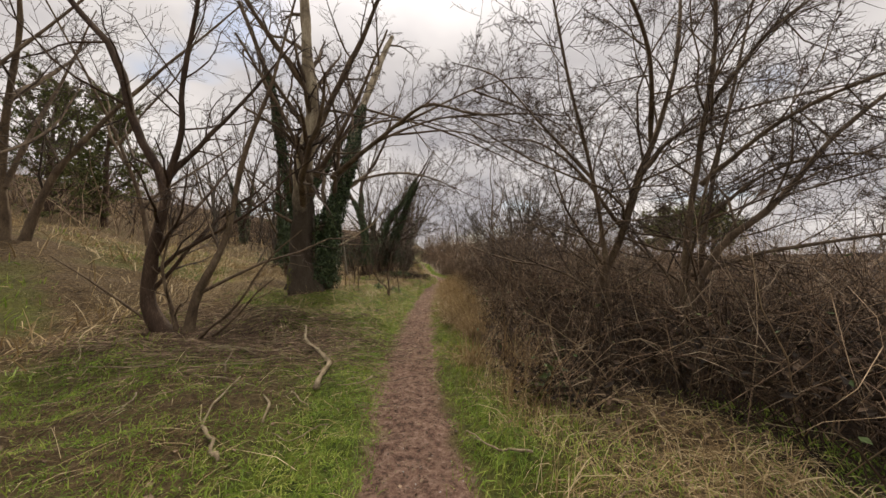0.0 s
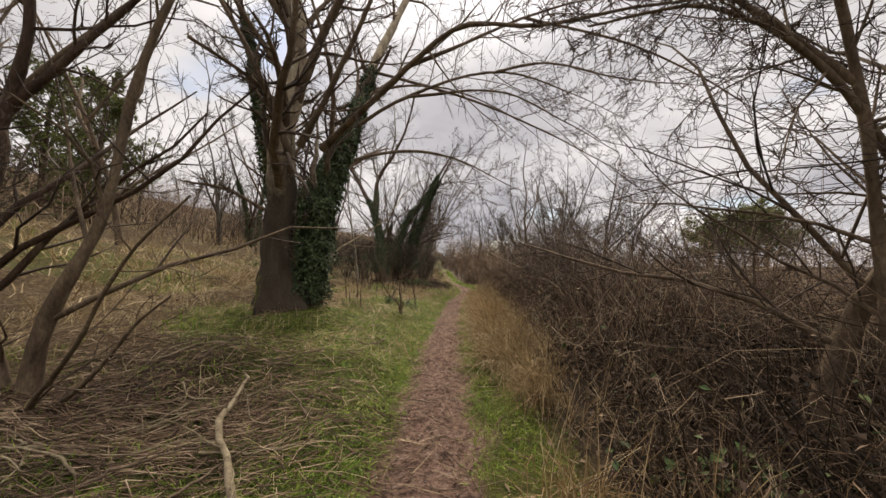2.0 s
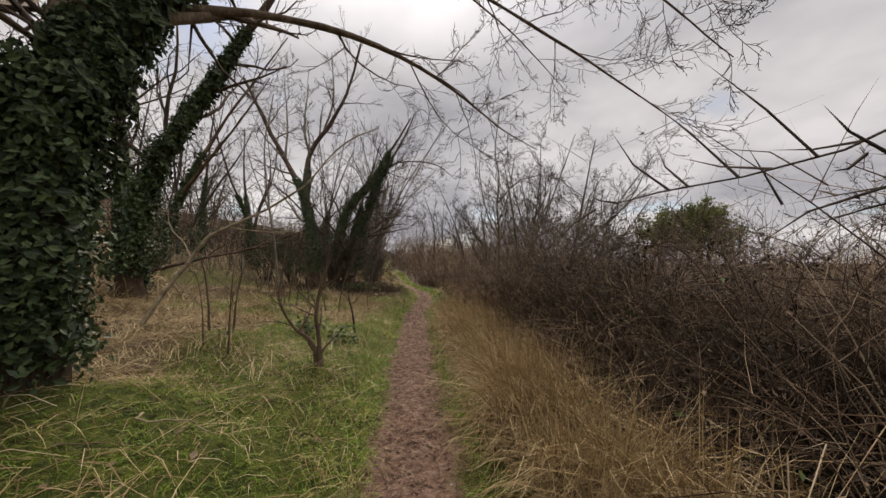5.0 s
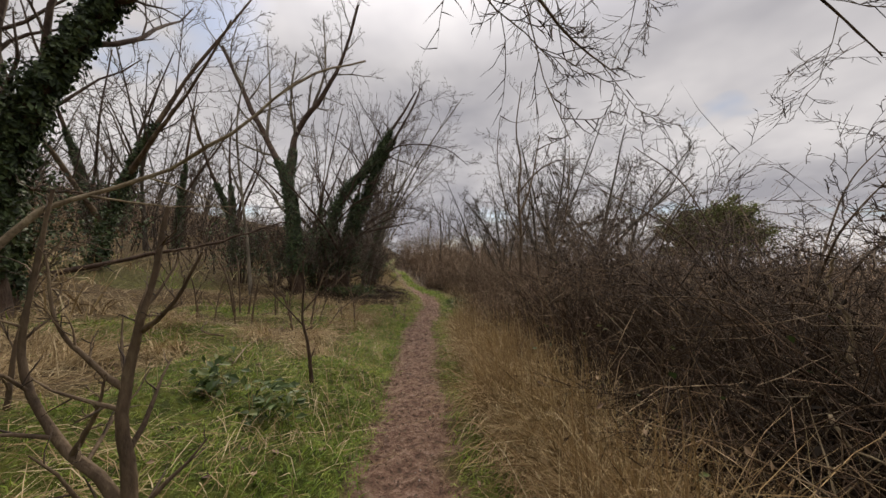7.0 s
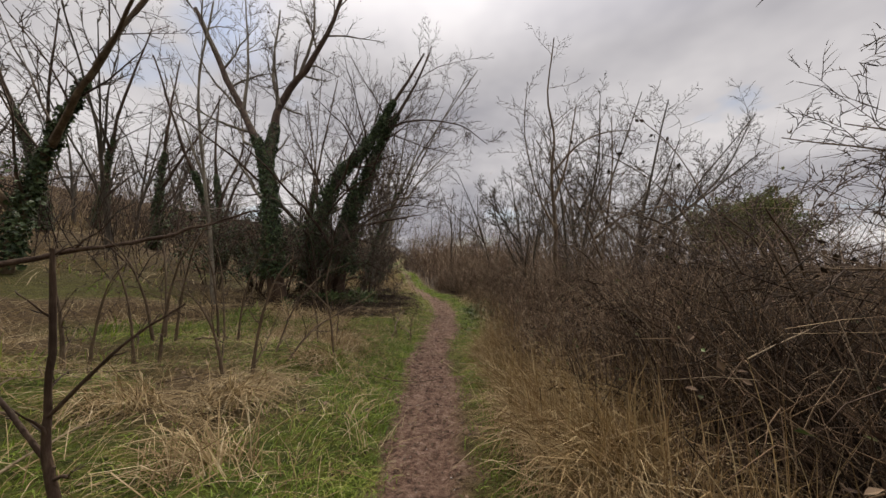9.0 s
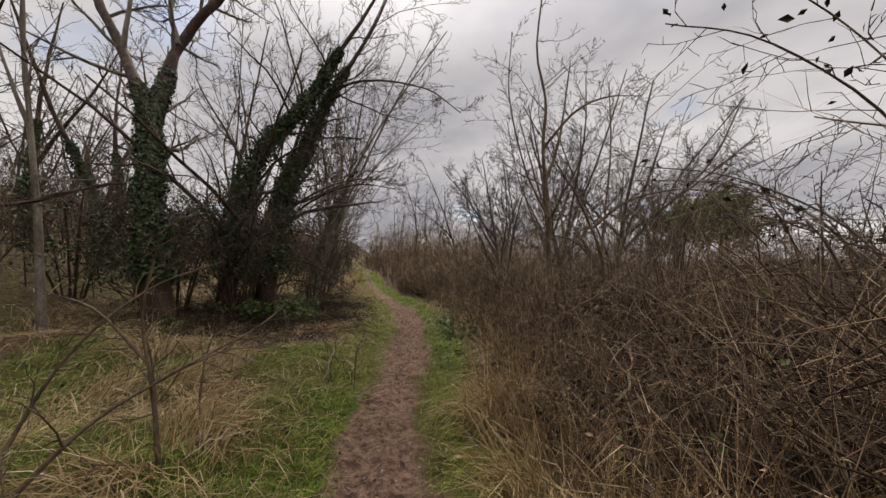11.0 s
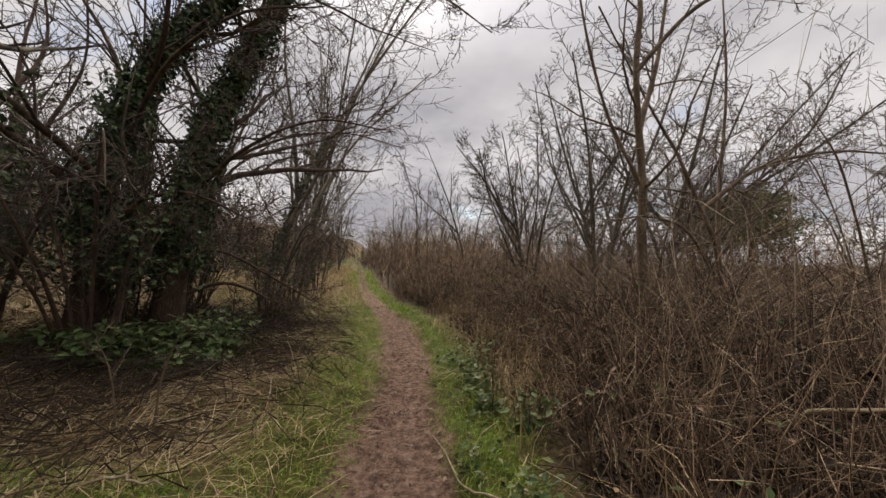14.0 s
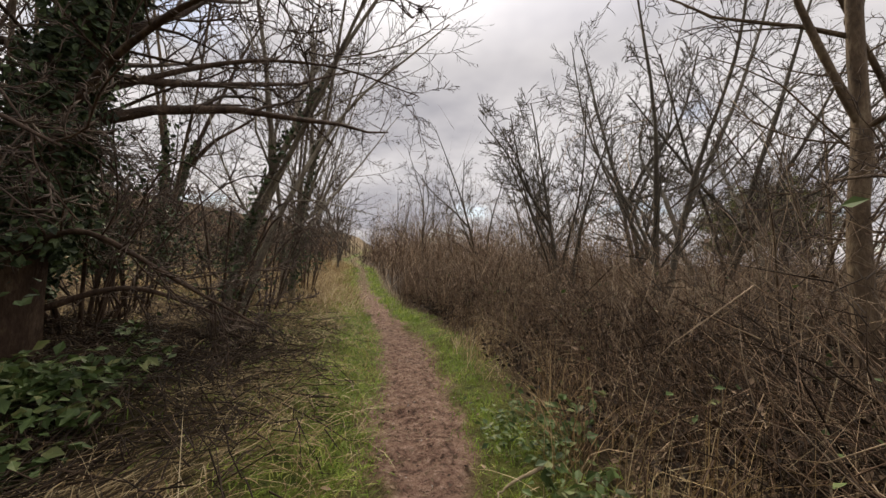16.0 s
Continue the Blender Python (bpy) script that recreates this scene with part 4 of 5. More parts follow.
# ---- bare trees beyond the brambles ----
ASH = "bare trees beyond the brambles"
for n, (x, y, h, ln, st, r, out) in enumerate([(10.6, 29.3, 9.6, (1.0, 0), 8, 0.16, 0.5), (8.5, 30.2, 9.4, (0.4, 0), 7, 0.14, 0.45), (6.5, 27.2, 9.8, (0.3, 0), 6, 0.12, 0.3), (4.9, 29.2, 6.6, (0.0, 0), 7, 0.1, 0.4), (12.8, 30.5, 8.4, (2.0, 0), 6, 0.13, 0.5), (9.9, 43.3, 9.8, (0.2, 0), 6, 0.15, 0.4), (12.2, 45.7, 10.6, (0.2, 0), 6, 0.15, 0.4), (5.6, 40.5, 8.8, (-0.6, 0), 5, 0.12, 0.3)]):
    leaning_tree("tree", "bare grey-green multi-stemmed tree with upswept twigs", x, y, h, ln, 80 + n, 0, st, M_TWIG_FAR, M_TWIG_FAR, r=r, least=0.009 if n < 5 else 0.012, group=ASH, spread_out=out, orders=(12, 9, 6) if n < 5 else (9, 7, 4), ratio=0.34)
for n, (x, y, h) in enumerate([(2.9, 47.3, 9.4), (4.6, 55.0, 9.0), (1.2, 58.0, 8.5), (6.5, 60.0, 9.0)]):
    leaning_tree("tree", "thin bare tree in the distance", x, y, h, (0.2, 0), 95 + n, 0, 3, M_TWIG_FAR, M_TWIG_FAR, r=0.12, least=0.02, group="distant bare trees", spread_out=0.16, orders=(6, 5, 3))

far_kinds = [leaning_tree("tree", "bare grey tree in the far woods", -40.0 - 6 * k, 62.0 + 3 * k, 9.0, (0.4, 0), 110 + k, 0, 4, M_TWIG_FAR, M_TWIG_FAR, r=0.14, least=0.022, group="far woods", spread_out=0.3, orders=(6, 4, 2), slim=True) for k in range(3)]
g = rng(120)
spots = [(-14 + g.normal(0, 2) - 0.5 * k, 22 + 2.4 * k + g.normal(0, 2)) for k in range(13)] + [(-24 + g.normal(0, 3), 8 + 4.0 * k + g.normal(0, 2)) for k in range(12)]
spots += [(-34 + g.normal(0, 3), -4 + 5.0 * k) for k in range(12)] + [(-9 + 2.6 * k + g.normal(0, 1), 68 + g.normal(0, 4)) for k in range(20)]
spots += [(20 + 4.5 * k + g.normal(0, 2), 62 + g.normal(0, 6) - 1.2 * k) for k in range(12)]
spots += [(-4.5 - 0.3 * k + g.normal(0, 1), 43 + 3.2 * k) for k in range(6)]
for n, (x, y) in enumerate(spots):
    sc = g.uniform(0.6, 0.95)
    copy_thing(far_kinds[n % 3], pose(x, y, float(ground_z(x, y)), 0, 0, g.uniform(0, 360)) @ Matrix.Scale(sc, 4))


def pine(x, y, h, w, seed):
    g = rng(seed)
    z = float(ground_z(x, y))
    top = thing("pine_tree", "broad dark green pine with flat uneven crown", "tree", (x, y, z), "pines")
    P = smooth_line([(0, 0, -0.5), (0.2, 0, h * 0.5), (0, 0, h * 0.95)], 10, g, 0.05)
    v, f = tubes([(P[None], np.linspace(0.35, 0.1, 10)[None])], 8)
    mesh_object("trunk", v, f, M_BARK_MID, top)
    B, BR = spawn(P[None], np.linspace(0.35, 0.1, 10)[None], g, 26, 0.3, 0.98, 70, w / h * 0.8, 0.35, 6, 0.1, 0.05, 0.03)
    v, f = tubes([(B, BR)], 5)
    tagged(mesh_object("bough_spray", v, f, M_BARK_MID, top), kind="stuff")
    C, CR = spawn(B, BR, g, 9, 0.25, 1.0, 50, 0.35, 0.5, 4, 0.2, 0.05, 0.02)
    k = 10000
    i, a = g.integers(0, len(C), k), g.integers(1, 4, k)
    c = C[i, a] + g.normal(0, 0.28, (k, 3))
    v, f = leaf_cards(c, np.tile([0, 0, 1.0], (k, 1)), 0.13, g, 0.8)
    tagged(mesh_object("foliage", v, f, M_PINE, top, smooth=False), kind="stuff")


pine(36.0, 46.5, 7.9, 5.8, 130)
pine(31.0, 47.0, 6.0, 5.2, 131)
pine(39.5, 49.0, 6.5, 6.0, 132)

# ---- shrubs on the bank and along the brambles ----


DULL_LEAF = ("foliage", M_OLD_SHADED_LEAF, "few dull withered leaves")


def shrub(name, label, x, y, h, w, seed, stems=7, mat=M_BARK_MID, twig=M_TWIG, r=0.03, least=0.004, lean=(0, 0), orders=(8, 6, 3), category="shrub", group="", parts=True, droop=0.0, leaves=0):
    g = rng(seed)
    z = float(ground_z(x, y))
    st = []
    for k in range(stems):
        a = 6.283 * k / stems + g.uniform(-0.4, 0.4)
        rad, hh = w * g.uniform(0.4, 1.1), h * g.uniform(0.65, 1.0)
        dx, dy = lean[0] + rad * math.cos(a), lean[1] + rad * math.sin(a)
        x0, y0 = x + 0.12 * math.cos(a), y + 0.12 * math.sin(a)
        st.append(([(x0, y0, z), (x0 + 0.2 * dx, y0 + 0.2 * dy, z + 0.4 * hh), (x0 + 0.55 * dx, y0 + 0.55 * dy, z + 0.8 * hh), (x0 + dx, y0 + dy, z + hh * (1 - droop))], r * g.uniform(0.6, 1.1), r * 0.2))
    return tree(name, label, st, [L(orders[0], 0.2, 0.97, 48, 0.4, 0.45, 6, 0.18, 0.02), L(orders[1], 0.15, 0.97, 45, 0.45, 0.6, 4, 0.2, 0.0), L(orders[2], 0.15, 0.97, 42, 0.5, 0.65, 3, 0.2, 0.0)],
                g, mat, twig, category=category, sides=6, least=least, group=group, limb_parts=parts, ivy=[(k, 0.35, 1.0, leaves, 0.021, 0.35) for k in range(stems)] if leaves else (), leaf=DULL_LEAF)


THORN = "thorn bushes among the brambles"
for n, (x, y, h, w, lean_) in enumerate([(3.7, 8.4, 2.9, 1.6, (0, 0)), (3.5, 12.8, 3.0, 1.7, (-0.3, 0.2)), (3.0, 14.5, 2.7, 1.6, (0.2, 0.3)), (5.2, 17.8, 2.4, 1.9, (0.1, 0.2)), (5.6, 20.6, 3.6, 2.0, (0.1, 0)), (4.8, 23.4, 3.4, 1.6, (0.2, 0)), (6.9, 24.2, 5.5, 2.2, (0.6, 0)), (6.2, 10.5, 3.2, 1.8, (0, 0))]):
    shrub("thorn_bush", "bare thorny bush with dense grey-brown twigs among brambles", x, y, h, w, 140 + n, lean=lean_, group=THORN, parts=False, r=0.024, stems=9, orders=(5, 5, 3) if n == 0 else (8, 7, 4) if n < 5 else (7, 6, 3))
for n, (x, y, h, w) in enumerate([(2.95, 9.8, 2.0, 1.3), (2.75, 11.3, 2.15, 1.4), (2.8, 12.9, 2.3, 1.4), (3.1, 15.9, 2.1, 1.3)]):
    shrub("thorn_bush", "low spreading thorn bush with dull leaves above dark brambles", x, y, h, w, 150 + n, group=THORN, parts=False, r=0.02, stems=10, orders=(9, 7, 4), leaves=28, droop=0.15)
g = rng(158)
tree("thorn_bush", "tall sparse thorn bush with long arching branches and few leaves", [
    ([(3.0, 15.4, 0.0), (2.9, 15.5, 1.2), (2.55, 15.7, 2.2), (2.0, 15.9, 2.75), (1.5, 16.1, 2.95)], 0.011, 0.004), ([(3.2, 15.6, 0.0), (3.0, 16.0, 1.4), (2.65, 16.6, 2.1), (2.0, 17.1, 2.35)], 0.012, 0.004),
    ([(3.1, 15.3, 0.0), (3.0, 15.5, 1.6), (2.8, 15.9, 2.8), (2.4, 16.2, 3.5)], 0.011, 0.004), ([(3.3, 15.8, 0.0), (3.4, 16.4, 1.5), (3.3, 17.2, 2.2), (2.9, 18.2, 2.5)], 0.018, 0.005)],
     [L(10, 0.3, 0.97, 45, 0.3, 0.5, 6, 0.18, 0.02), L(5, 0.2, 0.97, 45, 0.4, 0.6, 4, 0.2, 0.0)], g, M_BARK_MID, M_TWIG, category="shrub", group=THORN, least=0.003, ivy=[(k, 0.5, 1.0, 12, 0.032, 0.3) for k in range(4)], leaf=DULL_LEAF)
UNDER = "twiggy shrubs under the ivy trees"
for n, (x, y, h, w, lean_) in enumerate([(-6.6, 22.6, 3.4, 2.2, (0, 0)), (-4.4, 26.8, 3.2, 2.1, (0.2, 0)), (-2.5, 25.8, 2.8, 1.9, (0.4, -0.2)), (-2.6, 28.2, 2.6, 1.6, (0.3, 0)), (-3.4, 24.4, 3.0, 2.3, (0.5, -0.4)), (-4.6, 22.4, 3.2, 2.3, (0.3, -0.4)), (-3.3, 22.2, 3.0, 2.2, (0.4, -0.6)), (-2.5, 31.5, 2.8, 1.5, (0.4, 0)), (-5.8, 23.6, 3.0, 1.8, (0, 0))]):
    shrub("shrub", "tangled leafless shrub with arching dark twigs", x, y, h, w, 160 + n, stems=8, mat=M_BARK_DARK, lean=lean_, group=UNDER, parts=False, r=0.028, orders=(9, 7, 4), droop=0.42)
for n, (x, y, h, w) in enumerate([(-3.9, 15.6, 1.3, 0.35), (-1.85, 17.3, 0.9, 0.2), (-0.75, 18.55, 0.7, 0.22), (-2.9, 11.6, 1.1, 0.2), (-3.9, 16.9, 1.7, 0.8), (-1.75, 20.5, 1.0, 0.35), (-2.35, 15.7, 1.3, 0.5), (-3.2, 17.1, 1.6, 0.7), (-3.4, 15.9, 1.4, 0.5), (-5.2, 12.3, 1.5, 0.4), (-2.6, 10.9, 1.0, 0.12)]):
    shrub("sapling", "leafless brown sapling standing in rough grass", x, y, h, w, 180 + n, stems=2 if h < 1.5 else 3, r=0.024 if h > 1 else 0.014, least=0.0036, orders=(6, 3, 2), category="sapling", group="saplings in the grass")
g = rng(197)
tree("sapling", "single thin dark sapling with short side twigs in the grass", [([(-1.39, 12.95, 0.15), (-1.45, 12.95, 0.6), (-1.52, 12.96, 0.92), (-1.52, 12.96, 1.2), (-1.53, 12.96, 1.5)], 0.02, 0.006),
     ([(-1.5, 12.96, 0.85), (-1.75, 13.0, 1.1), (-2.0, 13.0, 1.35)], 0.008, 0.003), ([(-1.52, 12.96, 1.0), (-1.35, 13.0, 1.2), (-1.2, 13.05, 1.32)], 0.007, 0.003)],
     [L(6, 0.25, 0.97, 50, 0.12, 0.5, 5, 0.2, 0.04), L(2, 0.2, 0.97, 45, 0.45, 0.7, 4, 0.2, 0)], g, M_BARK_DARK, M_TWIG, category="sapling", least=0.0026)
g = rng(198)
tree("sapling", "crooked brown sapling with two stems and spiky side twigs", [
    ([(-1.52, 10.83, 0.25), (-1.56, 10.84, 0.58), (-1.78, 10.86, 0.78), (-1.94, 10.88, 1.06), (-1.93, 10.88, 1.3), (-1.86, 10.87, 1.75)], 0.026, 0.007),
    ([(-1.48, 10.83, 0.25), (-1.5, 10.83, 0.62), (-1.53, 10.83, 1.0), (-1.46, 10.82, 1.3), (-1.4, 10.82, 1.68)], 0.035, 0.007),
    ([(-1.53, 10.83, 0.98), (-1.64, 10.8, 1.1), (-1.74, 10.78, 1.25), (-1.76, 10.75, 1.5)], 0.014, 0.004),
    ([(-1.48, 10.83, 1.2), (-1.32, 10.75, 1.32), (-1.2, 10.7, 1.5)], 0.013, 0.004),
    ([(-1.72, 10.85, 0.74), (-1.62, 10.82, 0.9), (-1.58, 10.8, 1.05)], 0.012, 0.004)],
    [L(8, 0.2, 0.97, 50, 0.26, 0.5, 5, 0.2, 0.04), L(3, 0.2, 0.97, 45, 0.45, 0.7, 4, 0.2, 0)], g, M_BARK_MID, M_TWIG, category="sapling", least=0.0026)
g = rng(199)
tree("sapling", "thorny bare sapling with long low side branches reaching over the grass",
     [([(-1.56, 16.6, 0.25), (-1.62, 16.6, 0.7), (-1.7, 16.62, 1.15), (-1.66, 16.65, 1.5)], 0.016, 0.005), ([(-2.15, 16.0, 0.25), (-1.83, 16.37, 0.6), (-1.5, 16.7, 0.83), (-1.19, 16.97, 1.0), (-0.98, 17.2, 1.2)], 0.014, 0.004),
      ([(-1.5, 16.7, 0.83), (-1.35, 17.0, 0.86), (-1.1, 17.3, 0.8)], 0.009, 0.003), ([(-2.3, 16.3, 0.3), (-2.1, 16.6, 0.9), (-1.85, 16.9, 1.3), (-1.5, 17.2, 1.5)], 0.012, 0.004),
      ([(-1.66, 16.6, 0.9), (-2.0, 16.7, 1.2), (-2.4, 16.9, 1.3)], 0.01, 0.003)], [L(10, 0.15, 0.97, 55, 0.24, 0.5, 5, 0.22, 0.03), L(4, 0.2, 0.97, 45, 0.45, 0.7, 4, 0.2, 0)], g, M_BARK_MID, M_TWIG, category="sapling", least=0.0024)

# ---- long pale fallen pole leaning in the grass, and sticks on the ground ----


def stick(points, r0, r1, mat, label, seed, name="fallen_branch", side_twigs=3, group="fallen branches"):
    g = rng(seed)
    foot = np.array(points[0], float)
    q = smooth_line(points, 22, g, r0 * 0.8) - foot
    r = np.linspace(r0, r1, 22) * (1 + 0.14 * g.normal(0, 1, 22))
    v, f = tubes([(q[None], r[None])], 7)
    n = len(v)
    f = [f, np.array([list(range(6, -1, -1)), list(range(n - 7, n))])]
    top = mesh_object(name, v, f, mat)
    top.location = foot
    tagged(top, label, "branch", group)
    if side_twigs:
        P, R = spawn(q[None], r[None], g, side_twigs, 0.25, 0.9, 45, 0.25, 0.5, 5, 0.15, 0.02, 0.003)
        for p, w in zip(P, R):
            v, f = tubes([(p[None], w[None])], 4)
            mesh_object("side_twig", v, f, mat, top)
    return top


stick([(-4.06, 11.67, 0.45), (-3.9, 12.2, 1.2), (-3.65, 12.7, 1.92), (-3.1, 13.2, 2.4), (-2.4, 13.2, 2.9), (-1.85, 13.9, 3.9), (-1.2, 14.5, 4.5)], 0.03, 0.012, M_DEADWOOD, "long pale curved dead branch leaning up from the grass", 201, side_twigs=6)
stick([(-1.32, 3.8, 0.1), (-1.42, 4.4, 0.1), (-1.55, 4.85, 0.12), (-2.1, 5.6, 0.2), (-2.3, 6.1, 0.25), (-2.6, 6.7, 0.3)], 0.035, 0.014, M_DEADWOOD, "long crooked pale stick lying on muddy grass", 202)
stick([(-1.5, 2.4, 0.12), (-1.75, 2.7, 0.13), (-2.0, 3.05, 0.16), (-2.2, 3.9, 0.2)], 0.018, 0.009, M_DEADWOOD, "curved pale stick lying in the grass", 203)
stick([(-1.45, 21.3, 0.25), (-2.1, 21.9, 0.36), (-3.0, 22.6, 0.5)], 0.03, 0.016, M_DEADWOOD, "straight pale broken branch lying in the undergrowth", 204)
stick([(-8.4, 17.7, 1.25), (-6.62, 19.05, 1.84), (-5.4, 19.8, 2.3), (-4.3, 20.5, 2.85)], 0.06, 0.018, M_BARK_DARK, "dark fallen bough propped above the grass", 205, side_twigs=6)
stick([(1.35, 17.0, 0.1), (1.6, 16.8, 0.35), (1.85, 17.0, 0.5), (2.1, 17.3, 0.6)], 0.014, 0.008, M_DEADWOOD, "pale dead branch sticking out of brambles", 206)
stick([(2.4, 19.8, 0.35), (2.35, 19.4, 0.5), (2.42, 19.05, 0.7), (2.4, 18.56, 0.9), (2.5, 18.2, 1.1)], 0.016, 0.01, M_DEADWOOD, "pale dead branch sticking out of brambles", 207)
stick([(2.2, 11.24, 0.6), (2.2, 11.28, 1.1), (2.2, 11.38, 1.35), (2.2, 11.32, 1.52)], 0.012, 0.008, M_DEADWOOD, "pale bleached upright twig among brambles", 208, "dead_twig", 2)
stick([(1.7, 11.02, 0.7), (1.7, 10.94, 0.58), (1.7, 10.69, 0.55), (1.72, 10.44, 0.5), (1.8, 10.2, 0.3)], 0.009, 0.005, M_DEADWOOD, "pale bleached crooked twig hanging from brambles", 209, "dead_twig", 3)
stick([(-0.95, 18.35, 0.15), (-0.9, 18.5, 0.35), (-0.85, 18.75, 0.5), (-0.75, 18.9, 0.55)], 0.016, 0.008, M_DEADWOOD, "forked pale stick standing out of the grass", 212, side_twigs=2)
stick([(-0.6, 18.75, 0.1), (-0.7, 19.0, 0.16), (-0.85, 19.1, 0.25)], 0.012, 0.007, M_DEADWOOD, "short pale stick at the path edge", 213, side_twigs=1)
stick([(-3.2, 20.0, 0.45), (-2.6, 19.3, 0.4), (-1.7, 18.8, 0.3), (-1.2, 18.6, 0.3)], 0.016, 0.007, M_DEADWOOD, "long thin dry stalk lying over the grass", 214, side_twigs=2)
stick([(-1.5, 3.0, 0.1), (-1.7, 3.5, 0.12), (-2.2, 3.9, 0.15), (-2.8, 4.0, 0.2)], 0.012, 0.007, M_DEADWOOD, "pale bent stick on trampled grass", 215, side_twigs=2)
g = rng(210)
for n in range(76):
    y = g.uniform(1.5, 26)
    d = -g.uniform(0.55, 4.0) if g.uniform() < 0.8 else g.uniform(0.5, 1.3)
    if n < 26:
        x, y = -3.0 + g.normal(0, 1.0), 5.0 + g.normal(0, 1.0)
    else:
        x = float(path_x(y)) + d
    a, ln = g.uniform(0, 6.28), g.uniform(0.3, 1.1)
    pts = []
    for s in (0, 0.35, 0.7, 1):
        px, py = x + ln * s * math.cos(a) + g.normal(0, 0.04), y + ln * s * math.sin(a) + g.normal(0, 0.04)
        pts.append((px, py, float(ground_z(px, py)) + 0.04 + 0.1 * s * g.uniform()))
    stick(pts, g.uniform(0.005, 0.012), 0.004, M_DEADWOOD if g.uniform() < 0.7 else M_BARK_MID, "thin dry stick lying on the grass", 220 + n, "stick", 1, "dry sticks on the grass")

# ---- brambles ----


def canes(x, y, height, g, n=7, radius=0.005, upright=0.5, spread_=0.8):
    """Arching canes that rise from the ground at x, y."""
    m = len(x)
    up = g.uniform(0, 1, m) < upright
    a = g.uniform(0, 6.283, m)
    D = np.stack([np.cos(a), np.sin(a), np.zeros(m)], 1) * np.where(up, 0.22, spread_)[:, None] * g.uniform(0.3, 1.2, (m, 1)) + [0, 0, 1]
    fall = np.where(up, 0.03, 0.34) * g.uniform(0.5, 1.4, m)
    length = height * np.where(up, 1.0, 1.45) * g.uniform(0.65, 1.15, m)
    p = np.stack([x, y, ground_z(x, y) - 0.02], 1)
    out = [p]
    for _ in range(n - 1):
        D = D / np.linalg.norm(D, axis=1, keepdims=True)
        p = p + D * (length / (n - 1))[:, None]
        D = D + g.normal(0, 0.16, (m, 3))
        D[:, 2] -= fall
        out.append(p)
    P = np.stack(out, 1)
    P[..., 2] = np.maximum(P[..., 2], ground_z(P[..., 0], P[..., 1]) + 0.02)
    R = radius * g.uniform(0.6, 1.5, (m, 1)) * np.linspace(1, 0.15, n)[None]
    return P, R


def thicket(name, label, count, y0, y1, d0, d1, height, seed, radius, twigs, mat, crowd=1.6, upright=0.5, plain=False):
    g = rng(seed)
    y = g.uniform(y0, y1, count)
    d = d0 + (d1 - d0) * g.uniform(0, 1, count) ** crowd
    d = d + 0.25 * np.sin(y * 1.3 + seed) * np.exp(-np.abs(d - d0))
    x = path_x(y) + d
    h = height * np.clip(0.8 + 0.42 * lumps(x, y, seed + 1, 10, 0.5, 2.2), 0.3, 1.5) * np.clip(0.5 + np.abs(d - d0) * 0.55, 0.5, 1.15)
    P, R = canes(x, y, h, g, 4 if plain else 6, radius, upright)
    clear = (np.abs(P[..., 0] - path_x(P[..., 1])) > 0.72).all(1) & ((y > 3.2 + 0.3 * np.sin(4 * x)) | (d > 2.7) | (d < 0))
    P, R = P[clear], R[clear]
    parts_ = [(P, R)]
    if twigs:
        parts_.append(spawn(P, R, g, twigs, 0.2, 0.98, 50, 0.42, 0.6, 2 if plain else 3, 0.25, -0.02, radius * 0.5))
    v, f = tubes(parts_, 3)
    ob = mesh_object(name, v, f, mat)
    return tagged(ob, label, "brambles", kind="stuff"), P


brambles, BP = thicket("bramble_thicket", "tangled leafless brown brambles along the path edge", 6400, -3, 32, 1.4, 7.0, 1.6, 301, 0.0052, 3, M_BRAMBLE, 1.4, 0.15)
# Inner stems coloured as dark as the shade between the canes.
thicket("bramble_thicket", "tangled stems deep inside the brambles, shade put into their dark colour", 9000, -2, 34, 1.5, 5.5, 1.0, 313, 0.0075, 5, M_BRAMBLE_SHADE_DARK, 1.1, 0.2, plain=True)
thicket("bramble_thicket", "dense brown bramble and thorn scrub behind the edge", 2000, -4, 45, 5, 16, 1.7, 302, 0.010, 3, M_BRAMBLE, 1.0, 0.4, plain=True)
# More near-black stems, painting the shaded hollow below the bushes.
thicket("bramble_thicket", "tangled stems under the thorn bushes, shade put into their dark colour", 2200, 8.5, 15, 1.6, 4.2, 1.15, 317, 0.008, 6, M_BRAMBLE_SHADE_DARK, 1.0, 0.2, plain=True)
thicket("scrub", "brown leafless hedge scrub running into the distance", 3200, 28, 75, 1.0, 18, 3.8, 303, 0.014, 4, M_BRAMBLE, 1.2, 0.6, plain=True)
thicket("scrub", "tangled brown thorn scrub rising behind the brambles", 2600, 10, 42, 5.0, 18, 1.65, 314, 0.009, 5, M_BRAMBLE, 1.1, 0.45, plain=True)
thicket("scrub", "dense brown thicket closing off the far path", 1500, 56, 84, -16, 22, 5.2, 315, 0.03, 4, M_BRAMBLE, 1.0, 0.6, plain=True)
thicket("scrub", "thin upright reddish-brown stems at the path edge", 2400, 13, 34, 1.05, 2.6, 1.5, 304, 0.004, 3, M_BRAMBLE, 1.0, 0.95)
thicket("dry_canes", "tan dead stalks and canes tangled through the brambles", 380, -1, 30, 1.1, 3.4, 1.15, 305, 0.004, 3, M_DEADWOOD, 1.1, 0.15)
# Paler twigs, grown only from the upper half of the canes.
g = rng(309)
pick = g.integers(0, len(BP), 5600)
TP, TR = spawn(BP[pick], np.full(BP[pick].shape[:2], 0.006), g, 1, 0.45, 0.95, 55, 0.4, 0.6, 4, 0.22, 0.02, 0.003)
